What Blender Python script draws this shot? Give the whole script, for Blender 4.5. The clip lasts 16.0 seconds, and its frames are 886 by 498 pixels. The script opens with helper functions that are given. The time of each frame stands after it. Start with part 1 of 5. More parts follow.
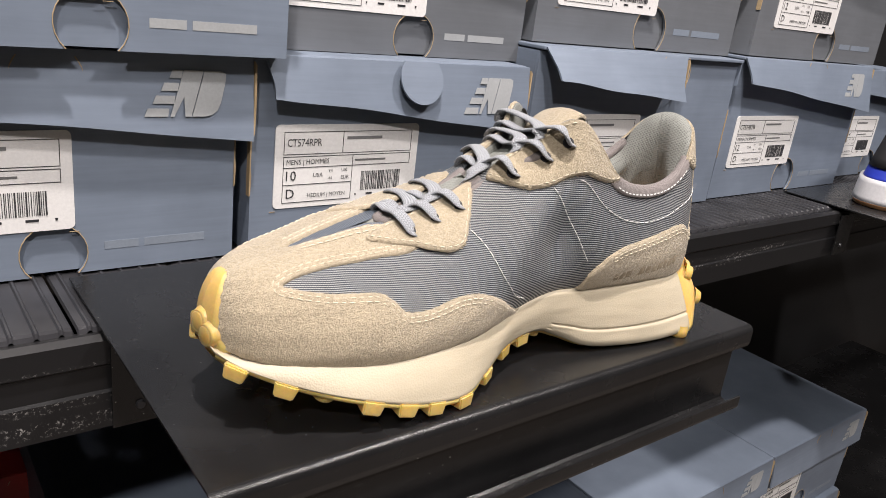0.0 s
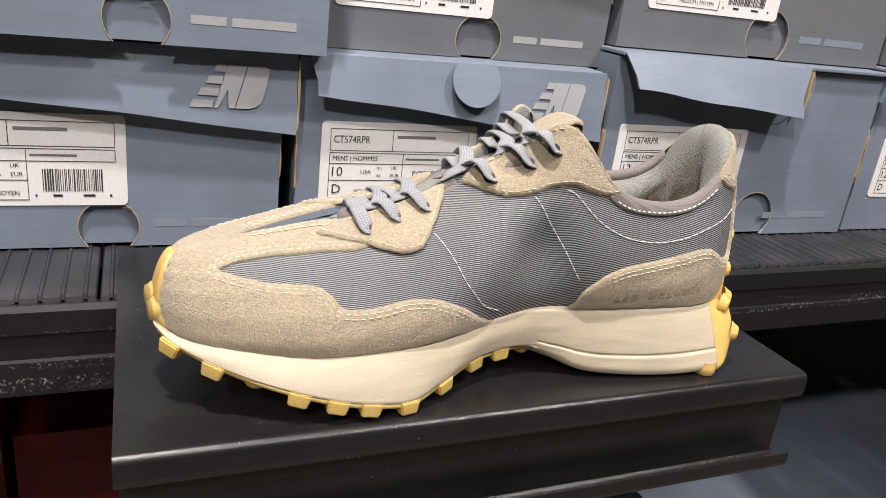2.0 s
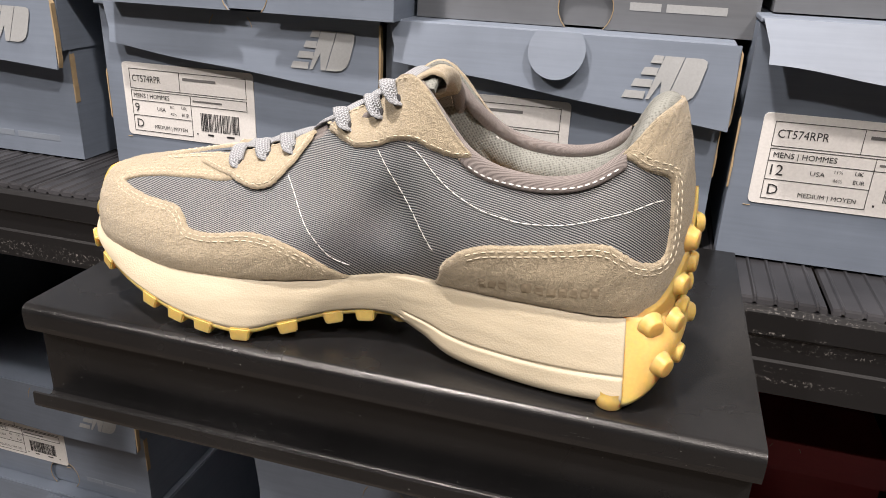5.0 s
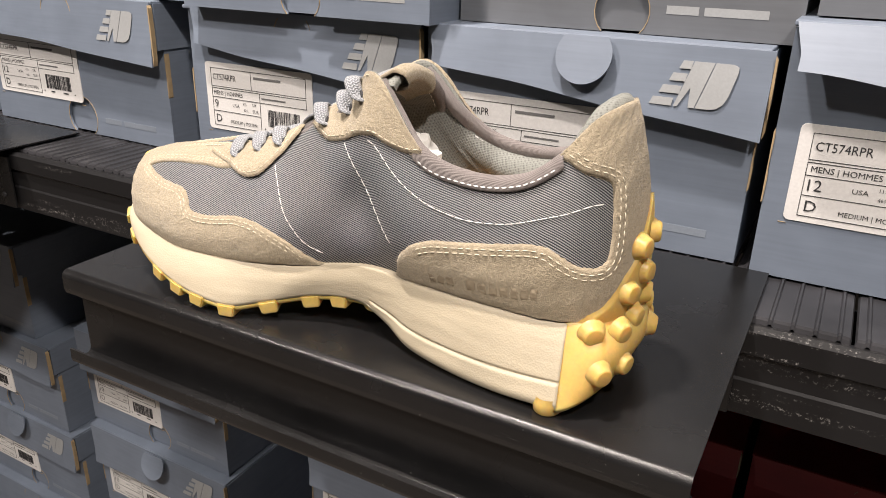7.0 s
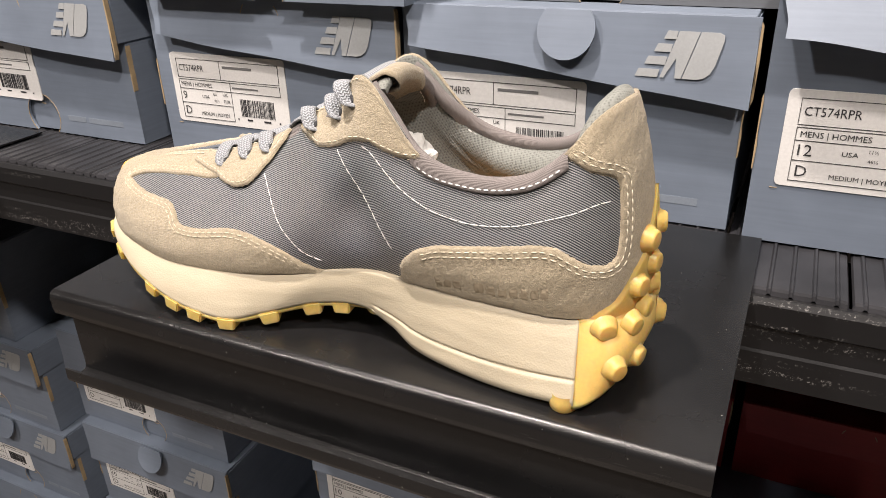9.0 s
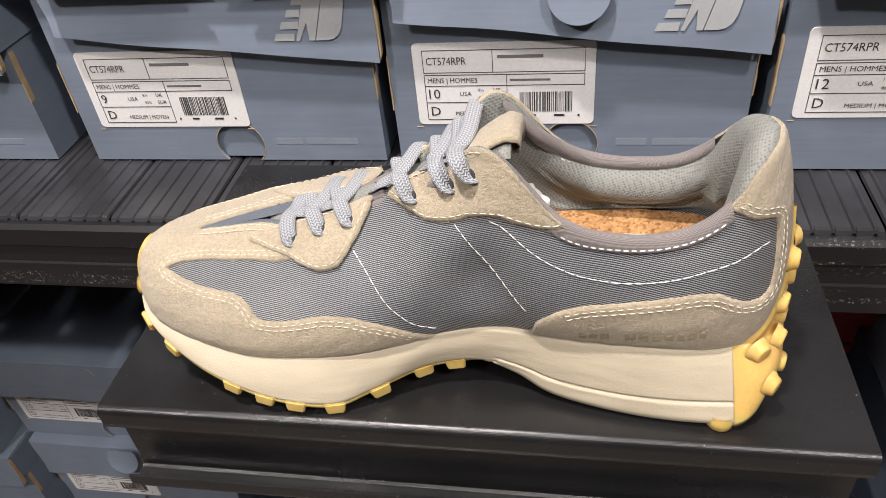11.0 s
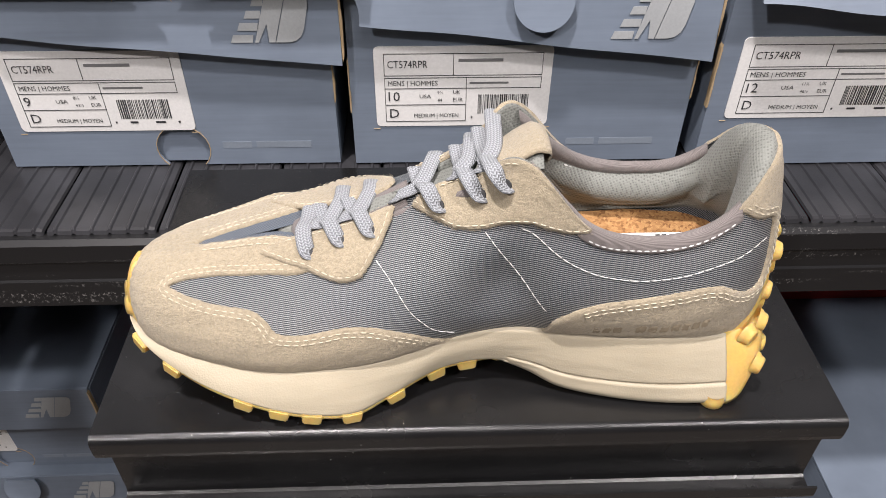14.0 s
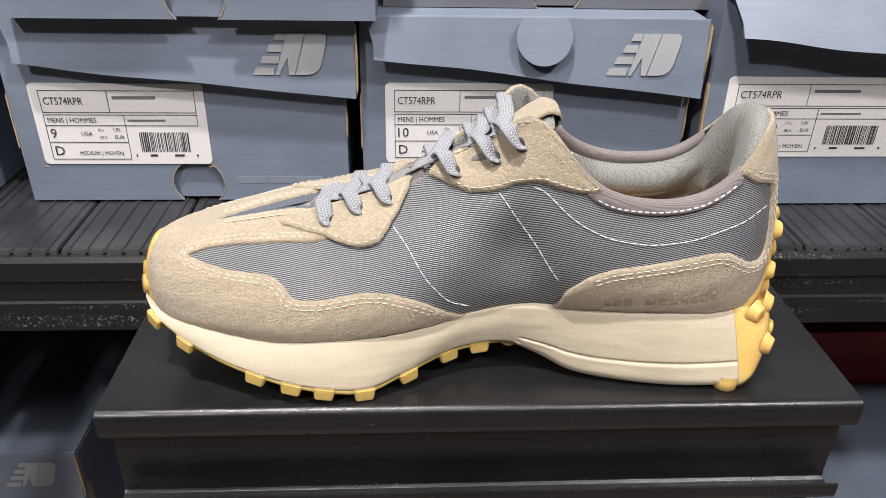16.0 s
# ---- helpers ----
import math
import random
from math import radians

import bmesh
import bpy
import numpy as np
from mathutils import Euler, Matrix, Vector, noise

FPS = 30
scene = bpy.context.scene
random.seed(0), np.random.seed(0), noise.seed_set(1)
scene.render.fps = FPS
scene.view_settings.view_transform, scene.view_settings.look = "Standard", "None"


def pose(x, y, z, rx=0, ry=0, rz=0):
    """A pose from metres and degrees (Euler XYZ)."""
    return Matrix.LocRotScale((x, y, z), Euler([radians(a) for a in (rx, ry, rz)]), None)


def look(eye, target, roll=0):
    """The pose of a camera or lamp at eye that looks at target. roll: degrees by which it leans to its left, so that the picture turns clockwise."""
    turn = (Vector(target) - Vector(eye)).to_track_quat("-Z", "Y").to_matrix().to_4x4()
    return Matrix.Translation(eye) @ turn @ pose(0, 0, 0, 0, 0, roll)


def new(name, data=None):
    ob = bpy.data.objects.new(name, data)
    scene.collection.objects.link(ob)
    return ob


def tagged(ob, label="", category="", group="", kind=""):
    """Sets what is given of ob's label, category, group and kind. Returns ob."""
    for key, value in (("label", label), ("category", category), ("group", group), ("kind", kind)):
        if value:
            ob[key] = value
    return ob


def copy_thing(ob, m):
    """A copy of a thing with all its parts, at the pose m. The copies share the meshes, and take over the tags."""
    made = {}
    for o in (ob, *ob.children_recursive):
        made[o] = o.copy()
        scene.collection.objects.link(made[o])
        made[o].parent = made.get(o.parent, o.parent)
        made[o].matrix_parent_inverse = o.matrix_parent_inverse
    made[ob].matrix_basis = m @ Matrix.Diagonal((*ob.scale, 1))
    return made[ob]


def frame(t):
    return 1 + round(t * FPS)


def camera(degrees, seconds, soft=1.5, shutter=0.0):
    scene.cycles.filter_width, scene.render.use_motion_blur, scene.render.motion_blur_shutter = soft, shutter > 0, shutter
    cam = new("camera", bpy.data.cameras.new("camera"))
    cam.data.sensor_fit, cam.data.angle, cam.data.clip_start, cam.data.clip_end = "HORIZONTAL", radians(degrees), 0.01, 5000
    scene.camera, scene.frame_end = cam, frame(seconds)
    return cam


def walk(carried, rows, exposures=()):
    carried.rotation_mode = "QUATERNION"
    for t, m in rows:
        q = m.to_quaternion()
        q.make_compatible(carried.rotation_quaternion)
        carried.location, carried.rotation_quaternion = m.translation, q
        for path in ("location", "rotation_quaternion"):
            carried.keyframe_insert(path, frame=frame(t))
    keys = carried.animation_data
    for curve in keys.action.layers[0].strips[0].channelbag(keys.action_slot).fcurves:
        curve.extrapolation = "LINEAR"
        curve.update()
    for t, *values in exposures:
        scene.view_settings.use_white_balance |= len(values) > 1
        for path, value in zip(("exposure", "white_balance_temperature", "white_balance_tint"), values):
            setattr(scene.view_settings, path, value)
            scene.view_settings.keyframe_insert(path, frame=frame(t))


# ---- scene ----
cam = camera(61.4, 16.0, soft=0.9)
PATH = [
    (0, (-0.078, -0.2, 1.169), (1.119, 1.26, 0.508), 7.2),
    (0.5, (-0.074, -0.203, 1.168), (1.079, 1.293, 0.509), 7.2),
    (1, (-0.061, -0.215, 1.171), (1.007, 1.339, 0.507), 7.3),
    (1.5, (-0.029, -0.227, 1.172), (0.901, 1.411, 0.498), 7.0),
    (2, (0.011, -0.241, 1.175), (0.766, 1.474, 0.476), 7.0),
    (2.5, (0.053, -0.257, 1.175), (0.581, 1.531, 0.452), 6.3),
    (3, (0.095, -0.26, 1.174), (0.404, 1.572, 0.433), 5.7),
    (3.5, (0.144, -0.262, 1.174), (0.209, 1.588, 0.418), 4.5),
    (4, (0.188, -0.263, 1.173), (0.041, 1.579, 0.409), 3.9),
    (4.5, (0.235, -0.257, 1.169), (-0.101, 1.558, 0.4), 3.2),
    (7, (0.354, -0.224, 1.168), (-0.526, 1.404, 0.409), 1.5),
    (7.5, (0.356, -0.224, 1.17), (-0.553, 1.385, 0.405), 1.4),
    (8, (0.354, -0.225, 1.171), (-0.551, 1.378, 0.389), 1.0),
    (8.5, (0.349, -0.225, 1.173), (-0.517, 1.383, 0.358), 0.0),
    (9, (0.336, -0.219, 1.185), (-0.449, 1.398, 0.31), -1.7),
    (9.5, (0.304, -0.21, 1.207), (-0.368, 1.397, 0.224), -3.7),
    (10, (0.269, -0.197, 1.224), (-0.284, 1.391, 0.142), -5.5),
    (12.5, (0.159, -0.189, 1.284), (0.095, 1.26, -0.092), -2.7),
    (13, (0.151, -0.189, 1.282), (0.146, 1.268, -0.089), -1.3),
    (13.5, (0.147, -0.189, 1.278), (0.178, 1.289, -0.069), -0.4),
    (14, (0.144, -0.195, 1.27), (0.205, 1.327, -0.026), 0.5),
    (14.5, (0.14, -0.21, 1.261), (0.22, 1.37, 0.037), 1.1),
    (15, (0.136, -0.22, 1.246), (0.226, 1.418, 0.103), 1.3),
    (15.5, (0.133, -0.229, 1.231), (0.224, 1.468, 0.177), 1.2),
    (16, (0.132, -0.245, 1.215), (0.227, 1.499, 0.242), 1.2),
]
# seconds, stops, white balance in kelvin and tint: the phone's own slow drift
EXPOSURE = [(0, -0.42, 6450, 10), (2.5, -0.42, 6550, 10), (4.5, -0.35, 6700, 10), (7, -0.28, 6850, 10), (8.5, -0.29, 6850, 10),
            (10, -0.40, 6600, 10), (12.5, -0.54, 6350, 10), (14, -0.54, 6300, 10), (16, -0.46, 6250, 10)]
walk(cam, [(t, look(eye, target, roll)) for t, eye, target, roll in PATH], EXPOSURE)

# ---- world and light: a closed shop room lit by ceiling spots and an added fill ----
world = bpy.data.worlds.new("world")
scene.world = world
world.use_nodes = True
world.node_tree.nodes["Background"].inputs["Color"].default_value = (0.75, 0.8, 0.9, 1)
world.node_tree.nodes["Background"].inputs["Strength"].default_value = 0.02


def spot_or_fill(place, target, watts, size, color):
    data = bpy.data.lights.new("spot_or_fill", "AREA")
    data.shape, data.size, data.energy, data.color = "DISK", size, watts, color
    ob = new("spot_or_fill", data)
    ob.matrix_world = look(place, target)
    return ob


spot_or_fill((-0.16, -0.27, 2.8), (0.12, 0.15, 1.0), 62, 0.10, (1.0, 0.915, 0.875))
# unseen side lamps, placed to brighten the heel and the lower stacks
spot_or_fill((1.15, -0.95, 2.8), (0.6, 0.1, 0.75), 44, 0.14, (1.0, 0.92, 0.885))
spot_or_fill((-1.05, -1.60, 2.8), (-0.45, 0.2, 0.5), 46, 0.14, (1.0, 0.92, 0.885))
# wide soft fill, added to brighten upright faces; no such fitting is known
spot_or_fill((0.25, -1.05, 2.8), (0.1, 0.2, 0.9), 18, 0.8, (1.0, 0.925, 0.895))


# ---- materials ----
def material(name, color, rough=0.6, metal=0.0, **extra):
    m = bpy.data.materials.new(name)
    m.use_nodes = True
    b = m.node_tree.nodes["Principled BSDF"]
    b.inputs["Base Color"].default_value = (*color, 1)
    b.inputs["Roughness"].default_value = rough
    b.inputs["Metallic"].default_value = metal
    for key, value in extra.items():
        b.inputs[key.replace("_", " ")].default_value = value
    return m


def node(m, kind, **values):
    n = m.node_tree.nodes.new(kind)
    for key, value in values.items():
        n.inputs[key.replace("_", " ")].default_value = value
    return n


def join(m, a, b):
    m.node_tree.links.new(a, b)


def bsdf(m):
    return m.node_tree.nodes["Principled BSDF"]


def coords(m):
    return node(m, "ShaderNodeTexCoord").outputs["Object"]


def noise_tex(m, scale, detail=4.0, rough=0.6, vector=None):
    n = node(m, "ShaderNodeTexNoise", Scale=scale, Detail=detail, Roughness=rough)
    join(m, vector or coords(m), n.inputs["Vector"])
    return n.outputs["Fac"]


def ramp(m, fac, stops):
    r = m.node_tree.nodes.new("ShaderNodeValToRGB")
    els = r.color_ramp.elements
    while len(els) < len(stops):
        els.new(0.5)
    for e, (p, c) in zip(els, stops):
        e.position, e.color = p, (*c, 1)
    join(m, fac, r.inputs["Fac"])
    return r.outputs["Color"]


def mathop(m, op, a, b=None, c=None):
    n = m.node_tree.nodes.new("ShaderNodeMath")
    n.operation = op
    for i, v in enumerate((a, b, c)):
        if v is None:
            continue
        if isinstance(v, (int, float)):
            n.inputs[i].default_value = v
        else:
            join(m, v, n.inputs[i])
    return n.outputs[0]


def mix(m, fac, a, b, kind="MIX"):
    n = m.node_tree.nodes.new("ShaderNodeMix")
    n.data_type, n.blend_type = "RGBA", kind
    for sock, v in ((n.inputs[0], fac), (n.inputs[6], a), (n.inputs[7], b)):
        if isinstance(v, (int, float)):
            sock.default_value = v
        elif isinstance(v, tuple):
            sock.default_value = (*v, 1)
        else:
            join(m, v, sock)
    return n.outputs[2]


def bump(m, height, strength=0.3, distance=0.001, before=None):
    n = node(m, "ShaderNodeBump", Strength=strength, Distance=distance)
    join(m, height, n.inputs["Height"])
    if before is not None:
        join(m, before, n.inputs["Normal"])
    join(m, n.outputs["Normal"], bsdf(m).inputs["Normal"])
    return n.outputs["Normal"]


def paint(m, color):
    join(m, color, bsdf(m).inputs["Base Color"])


def tone(c, k):
    return tuple(min(1.0, v * k) for v in c)


def mottled(name, color, rough, big=8.0, fine=300.0, low=0.85, high=1.12, relief=0.15, depth=0.0005, **extra):
    """A surface that varies at two scales, with a fine relief."""
    m = material(name, color, rough, **extra)
    f1, f2 = noise_tex(m, big, 3), noise_tex(m, fine, 3)
    c1 = ramp(m, f1, [(0.3, tone(color, low)), (0.7, tone(color, high))])
    c2 = ramp(m, f2, [(0.3, (0.9, 0.9, 0.9)), (0.7, (1.08, 1.08, 1.08))])
    paint(m, mix(m, 0.6, c1, c2, "MULTIPLY"))
    bump(m, f2, relief, depth)
    return m


def suede_material():
    """Napped split leather: fine short pile, brushed patches and a soft sheen."""
    color = (0.492, 0.414, 0.294)
    m = material("suede", color, 0.95, Sheen_Weight=0.30, Sheen_Roughness=0.5)
    big, mid, fine = noise_tex(m, 45, 4), noise_tex(m, 700, 4, 0.65), noise_tex(m, 2300, 3, 0.7)
    c = ramp(m, big, [(0.3, tone(color, 0.91)), (0.7, tone(color, 1.08))])
    c = mix(m, 0.75, c, ramp(m, mid, [(0.36, (0.77, 0.76, 0.74)), (0.62, (1.08, 1.08, 1.07))]), "MULTIPLY")
    c = mix(m, 0.6, c, ramp(m, fine, [(0.36, (0.78, 0.77, 0.75)), (0.64, (1.14, 1.14, 1.13))]), "MULTIPLY")
    paint(m, c)
    b = bump(m, mid, 0.85, 0.0010)
    bump(m, fine, 0.9, 0.0006, b)
    return m


def textile_material():
    """Ribbed fabric: rows of short glossy grey floats over a dark ground, 1.05 mm apart; a plain blue-grey weave on top of the foot."""
    m = material("ribbed_textile", (0.25, 0.26, 0.27), 0.40, Specular_IOR_Level=0.5)
    sep = node(m, "ShaderNodeSeparateXYZ")
    join(m, coords(m), sep.inputs[0])
    wob = noise_tex(m, 25, 2)
    s = mathop(m, "MULTIPLY_ADD", sep.outputs["X"], 0.27, sep.outputs["Z"])
    side = mathop(m, "ABSOLUTE", mathop(m, "SUBTRACT", sep.outputs["Y"], 0.0515))
    s = mathop(m, "MULTIPLY_ADD", side, -0.8, s)
    s = mathop(m, "MULTIPLY_ADD", wob, 0.004, s)
    turns = mathop(m, "MULTIPLY", s, 1 / 0.00105)
    rib = mathop(m, "SINE", mathop(m, "MULTIPLY", turns, 2 * math.pi))
    odd = mathop(m, "MODULO", mathop(m, "FLOOR", turns), 2.0)
    q = mathop(m, "MULTIPLY_ADD", sep.outputs["Z"], -0.3, sep.outputs["X"])
    q = mathop(m, "ADD", mathop(m, "MULTIPLY", q, 1 / 0.00090), mathop(m, "MULTIPLY", odd, 0.5))
    knot = mathop(m, "ABSOLUTE", mathop(m, "SINE", mathop(m, "MULTIPLY", q, math.pi)))
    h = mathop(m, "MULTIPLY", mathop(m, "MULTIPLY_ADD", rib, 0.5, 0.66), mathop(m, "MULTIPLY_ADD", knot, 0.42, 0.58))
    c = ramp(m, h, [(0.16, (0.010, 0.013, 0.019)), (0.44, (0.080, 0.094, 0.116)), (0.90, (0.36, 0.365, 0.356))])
    # broad cool-dark and warm-pale patches: shading of the cloth's hollows put into colour
    big = noise_tex(m, 30, 2)
    c = mix(m, 0.5, c, ramp(m, big, [(0.3, (0.85, 0.88, 0.92)), (0.7, (1.1, 1.08, 1.02))]), "MULTIPLY")
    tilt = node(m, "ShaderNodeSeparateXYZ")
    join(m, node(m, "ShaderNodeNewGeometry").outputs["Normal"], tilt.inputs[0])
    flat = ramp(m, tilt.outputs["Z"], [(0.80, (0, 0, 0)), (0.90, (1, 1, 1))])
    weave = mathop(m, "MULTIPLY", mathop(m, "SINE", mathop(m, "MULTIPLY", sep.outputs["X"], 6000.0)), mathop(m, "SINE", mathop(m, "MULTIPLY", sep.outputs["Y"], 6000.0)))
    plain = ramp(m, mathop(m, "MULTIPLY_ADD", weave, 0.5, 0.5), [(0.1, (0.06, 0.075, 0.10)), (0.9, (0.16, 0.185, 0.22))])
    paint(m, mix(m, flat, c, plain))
    bump(m, h, 0.6, 0.0004)
    return m


def mesh_material(name, color):
    """Knitted lining: small dark holes in close rows between raised yarns."""
    m = material(name, color, 0.8, Sheen_Weight=0.1)
    mp = node(m, "ShaderNodeMapping")
    mp.inputs["Rotation"].default_value = (0.5, 0.35, 0.6)
    join(m, coords(m), mp.inputs["Vector"])
    v = node(m, "ShaderNodeTexVoronoi", Scale=900, Randomness=0.18)
    join(m, mp.outputs["Vector"], v.inputs["Vector"])
    h = v.outputs["Distance"]
    tint = ramp(m, noise_tex(m, 60, 3), [(0.3, (0.92, 0.92, 0.92)), (0.7, (1.06, 1.06, 1.06))])
    paint(m, mix(m, 1.0, ramp(m, h, [(0.18, tone(color, 0.60)), (0.42, color), (0.75, tone(color, 1.10))]), tint, "MULTIPLY"))
    bump(m, h, 0.6, 0.0006)
    return m


def webbing_material(name, color):
    """Folded woven tape: fine crossed threads."""
    m = material(name, color, 0.75, Sheen_Weight=0.12)
    sep = node(m, "ShaderNodeSeparateXYZ")
    join(m, coords(m), sep.inputs[0])
    a = mathop(m, "SINE", mathop(m, "MULTIPLY", mathop(m, "ADD", sep.outputs["X"], sep.outputs["Z"]), 2 * math.pi / 0.0008))
    b = mathop(m, "SINE", mathop(m, "MULTIPLY", mathop(m, "SUBTRACT", mathop(m, "ADD", sep.outputs["X"], sep.outputs["Y"]), sep.outputs["Z"]), 2 * math.pi / 0.0008))
    h = mathop(m, "MULTIPLY_ADD", mathop(m, "MULTIPLY", a, b), 0.5, 0.5)
    c = ramp(m, h, [(0.1, tone(color, 0.78)), (0.9, tone(color, 1.16))])
    paint(m, mix(m, 0.7, c, ramp(m, noise_tex(m, 70, 4), [(0.3, (0.88, 0.88, 0.88)), (0.7, (1.08, 1.08, 1.08))]), "MULTIPLY"))
    bump(m, h, 0.6, 0.0004)
    return m


def lace_material():
    color = (0.33, 0.345, 0.37)
    m = material("woven_lace", color, 0.7, Sheen_Weight=0.1)
    uv = node(m, "ShaderNodeTexCoord").outputs["UV"]
    sep = node(m, "ShaderNodeSeparateXYZ")
    join(m, uv, sep.inputs[0])
    zig = mathop(m, "ABSOLUTE", mathop(m, "SUBTRACT", mathop(m, "FRACT", mathop(m, "MULTIPLY", sep.outputs["Y"], 8.0)), 0.5))
    s = mathop(m, "ADD", mathop(m, "MULTIPLY", sep.outputs["X"], 820.0), mathop(m, "MULTIPLY", zig, 1.5))
    w = mathop(m, "SINE", mathop(m, "MULTIPLY", s, 2 * math.pi))
    w2 = mathop(m, "SINE", mathop(m, "MULTIPLY", sep.outputs["Y"], 2 * math.pi * 16))
    h = mathop(m, "MULTIPLY_ADD", w2, 0.7, w)
    paint(m, ramp(m, mathop(m, "MULTIPLY_ADD", h, 0.3, 0.5), [(0.1, tone(color, 0.62)), (0.5, color), (0.9, tone(color, 1.45))]))
    bump(m, h, 0.6, 0.0004)
    return m


def cork_material():
    """Pressed cork granules in browns, with a few dark crumbs."""
    m = material("cork", (0.42, 0.22, 0.085), 0.85)
    v = node(m, "ShaderNodeTexVoronoi", Scale=780)
    join(m, coords(m), v.inputs["Vector"])
    c = ramp(m, v.outputs["Color"], [(0.10, (0.22, 0.10, 0.035)), (0.45, (0.42, 0.22, 0.085)), (0.9, (0.52, 0.30, 0.125))])
    paint(m, mix(m, 0.6, c, ramp(m, noise_tex(m, 1800, 3), [(0.35, (0.75, 0.72, 0.68)), (0.65, (1.1, 1.1, 1.1))]), "MULTIPLY"))
    bump(m, noise_tex(m, 900), 0.3, 0.0005)
    return m


def black_metal():
    """Black powder-coated sheet with a pimpled grain, dust specks and hairline scratches."""
    color = (0.010, 0.010, 0.0105)
    m = material("black_powder_coat", color, 0.36, Specular_IOR_Level=0.5)
    grain, blot = noise_tex(m, 1500, 2), noise_tex(m, 14, 4)
    v = node(m, "ShaderNodeTexVoronoi", Scale=190)
    join(m, coords(m), v.inputs["Vector"])
    speck = mathop(m, "LESS_THAN", v.outputs["Distance"], 0.05)
    patch = ramp(m, noise_tex(m, 22, 3), [(0.42, (0, 0, 0)), (0.56, (1, 1, 1))])
    speck = mathop(m, "MULTIPLY", speck, patch)
    lines = None
    for turn, off in ((0.5, 0.0), (-0.9, 3.0), (1.35, 7.0)):
        mp = node(m, "ShaderNodeMapping")
        mp.inputs["Rotation"].default_value = (0, 0, turn)
        mp.inputs["Location"].default_value = (off, off * 0.7, 0)
        mp.inputs["Scale"].default_value = (60, 2600, 2600)
        join(m, coords(m), mp.inputs["Vector"])
        one = ramp(m, noise_tex(m, 1.0, 1, 0.5, mp.outputs["Vector"]), [(0.785, (0, 0, 0)), (0.82, (0.22, 0.22, 0.22))])
        lines = one if lines is None else mathop(m, "MAXIMUM", lines, one)
    mask = mathop(m, "MAXIMUM", speck, lines)
    paint(m, mix(m, mask, ramp(m, blot, [(0.3, tone(color, 0.8)), (0.75, tone(color, 1.6))]), (0.30, 0.30, 0.28)))
    r = ramp(m, blot, [(0.3, (0.20, 0.20, 0.20)), (0.7, (0.32, 0.32, 0.32))])
    join(m, r, bsdf(m).inputs["Roughness"])
    bump(m, grain, 0.35, 0.0003)
    return m


def scuffed_metal():
    """Black coated rail with pale chipped scuffs strung along it."""
    m = material("scuffed_black_rail", (0.010, 0.010, 0.011), 0.42)
    mp = node(m, "ShaderNodeMapping")
    mp.inputs["Scale"].default_value = (6, 40, 160)
    join(m, coords(m), mp.inputs["Vector"])
    band, chip = noise_tex(m, 1.0, 2, 0.5, mp.outputs["Vector"]), noise_tex(m, 520, 5, 0.8)
    both = mathop(m, "MULTIPLY", ramp(m, band, [(0.56, (0, 0, 0)), (0.68, (1, 1, 1))]), ramp(m, chip, [(0.56, (0, 0, 0)), (0.62, (1, 1, 1))]))
    paint(m, mix(m, both, (0.010, 0.010, 0.011), (0.30, 0.29, 0.28)))
    bump(m, noise_tex(m, 900, 2), 0.2, 0.0002)
    return m


def foam_material():
    """Moulded foam with a pebbled leather skin and long soft wrinkles."""
    color = (0.485, 0.424, 0.312)
    m = material("cream_foam", color, 0.55, Subsurface_Weight=0.06, Subsurface_Radius=(0.004, 0.003, 0.002), Subsurface_Scale=1.0)
    pebble = node(m, "ShaderNodeTexVoronoi", Scale=1250)
    join(m, coords(m), pebble.inputs["Vector"])
    mp = node(m, "ShaderNodeMapping")
    mp.inputs["Rotation"].default_value = (0, 0.5, 0)
    mp.inputs["Scale"].default_value = (22, 22, 95)
    join(m, coords(m), mp.inputs["Vector"])
    fold, blot = noise_tex(m, 1.0, 2, 0.45, mp.outputs["Vector"]), noise_tex(m, 45, 4)
    paint(m, ramp(m, blot, [(0.3, tone(color, 0.95)), (0.7, tone(color, 1.04))]))
    b = bump(m, fold, 0.35, 0.003)
    bump(m, pebble.outputs["Distance"], 0.28, 0.0003, b)
    return m


def card_material(name, color):
    """Printed box card: faint streaks, blots and a soft sheen."""
    m = material(name, color, 0.5)
    sep = node(m, "ShaderNodeMapping")
    sep.inputs["Scale"].default_value = (3, 3, 60)
    join(m, coords(m), sep.inputs["Vector"])
    streak, blot = noise_tex(m, 6, 3, 0.6, sep.outputs["Vector"]), noise_tex(m, 18, 4)
    c = ramp(m, blot, [(0.3, tone(color, 0.9)), (0.7, tone(color, 1.1))])
    paint(m, mix(m, 0.6, c, ramp(m, streak, [(0.3, (0.9, 0.9, 0.9)), (0.7, (1.08, 1.08, 1.08))]), "MULTIPLY"))
    bump(m, blot, 0.12, 0.0015)
    return m


SUEDE = suede_material()
TEXTILE = textile_material()
LINING = mesh_material("grey_mesh_lining", (0.225, 0.232, 0.212))
BINDING = webbing_material("taupe_binding", (0.225, 0.198, 0.190))
LACE = lace_material()
THREAD = mottled("cream_thread", (0.68, 0.61, 0.47), 0.8, 200, 2500, 0.85, 1.1, 0.3, 0.0003)
PALE_THREAD = mottled("white_thread", (0.74, 0.74, 0.72), 0.7, 200, 2500, 0.9, 1.1, 0.3, 0.0003)
FOAM = foam_material()
GUM = mottled("gum_rubber", (0.72, 0.47, 0.150), 0.38, 40, 700, 0.93, 1.06, 0.08, 0.0003, Subsurface_Weight=0.55, Subsurface_Radius=(0.011, 0.006, 0.002), Subsurface_Scale=1.0)
CORK = cork_material()
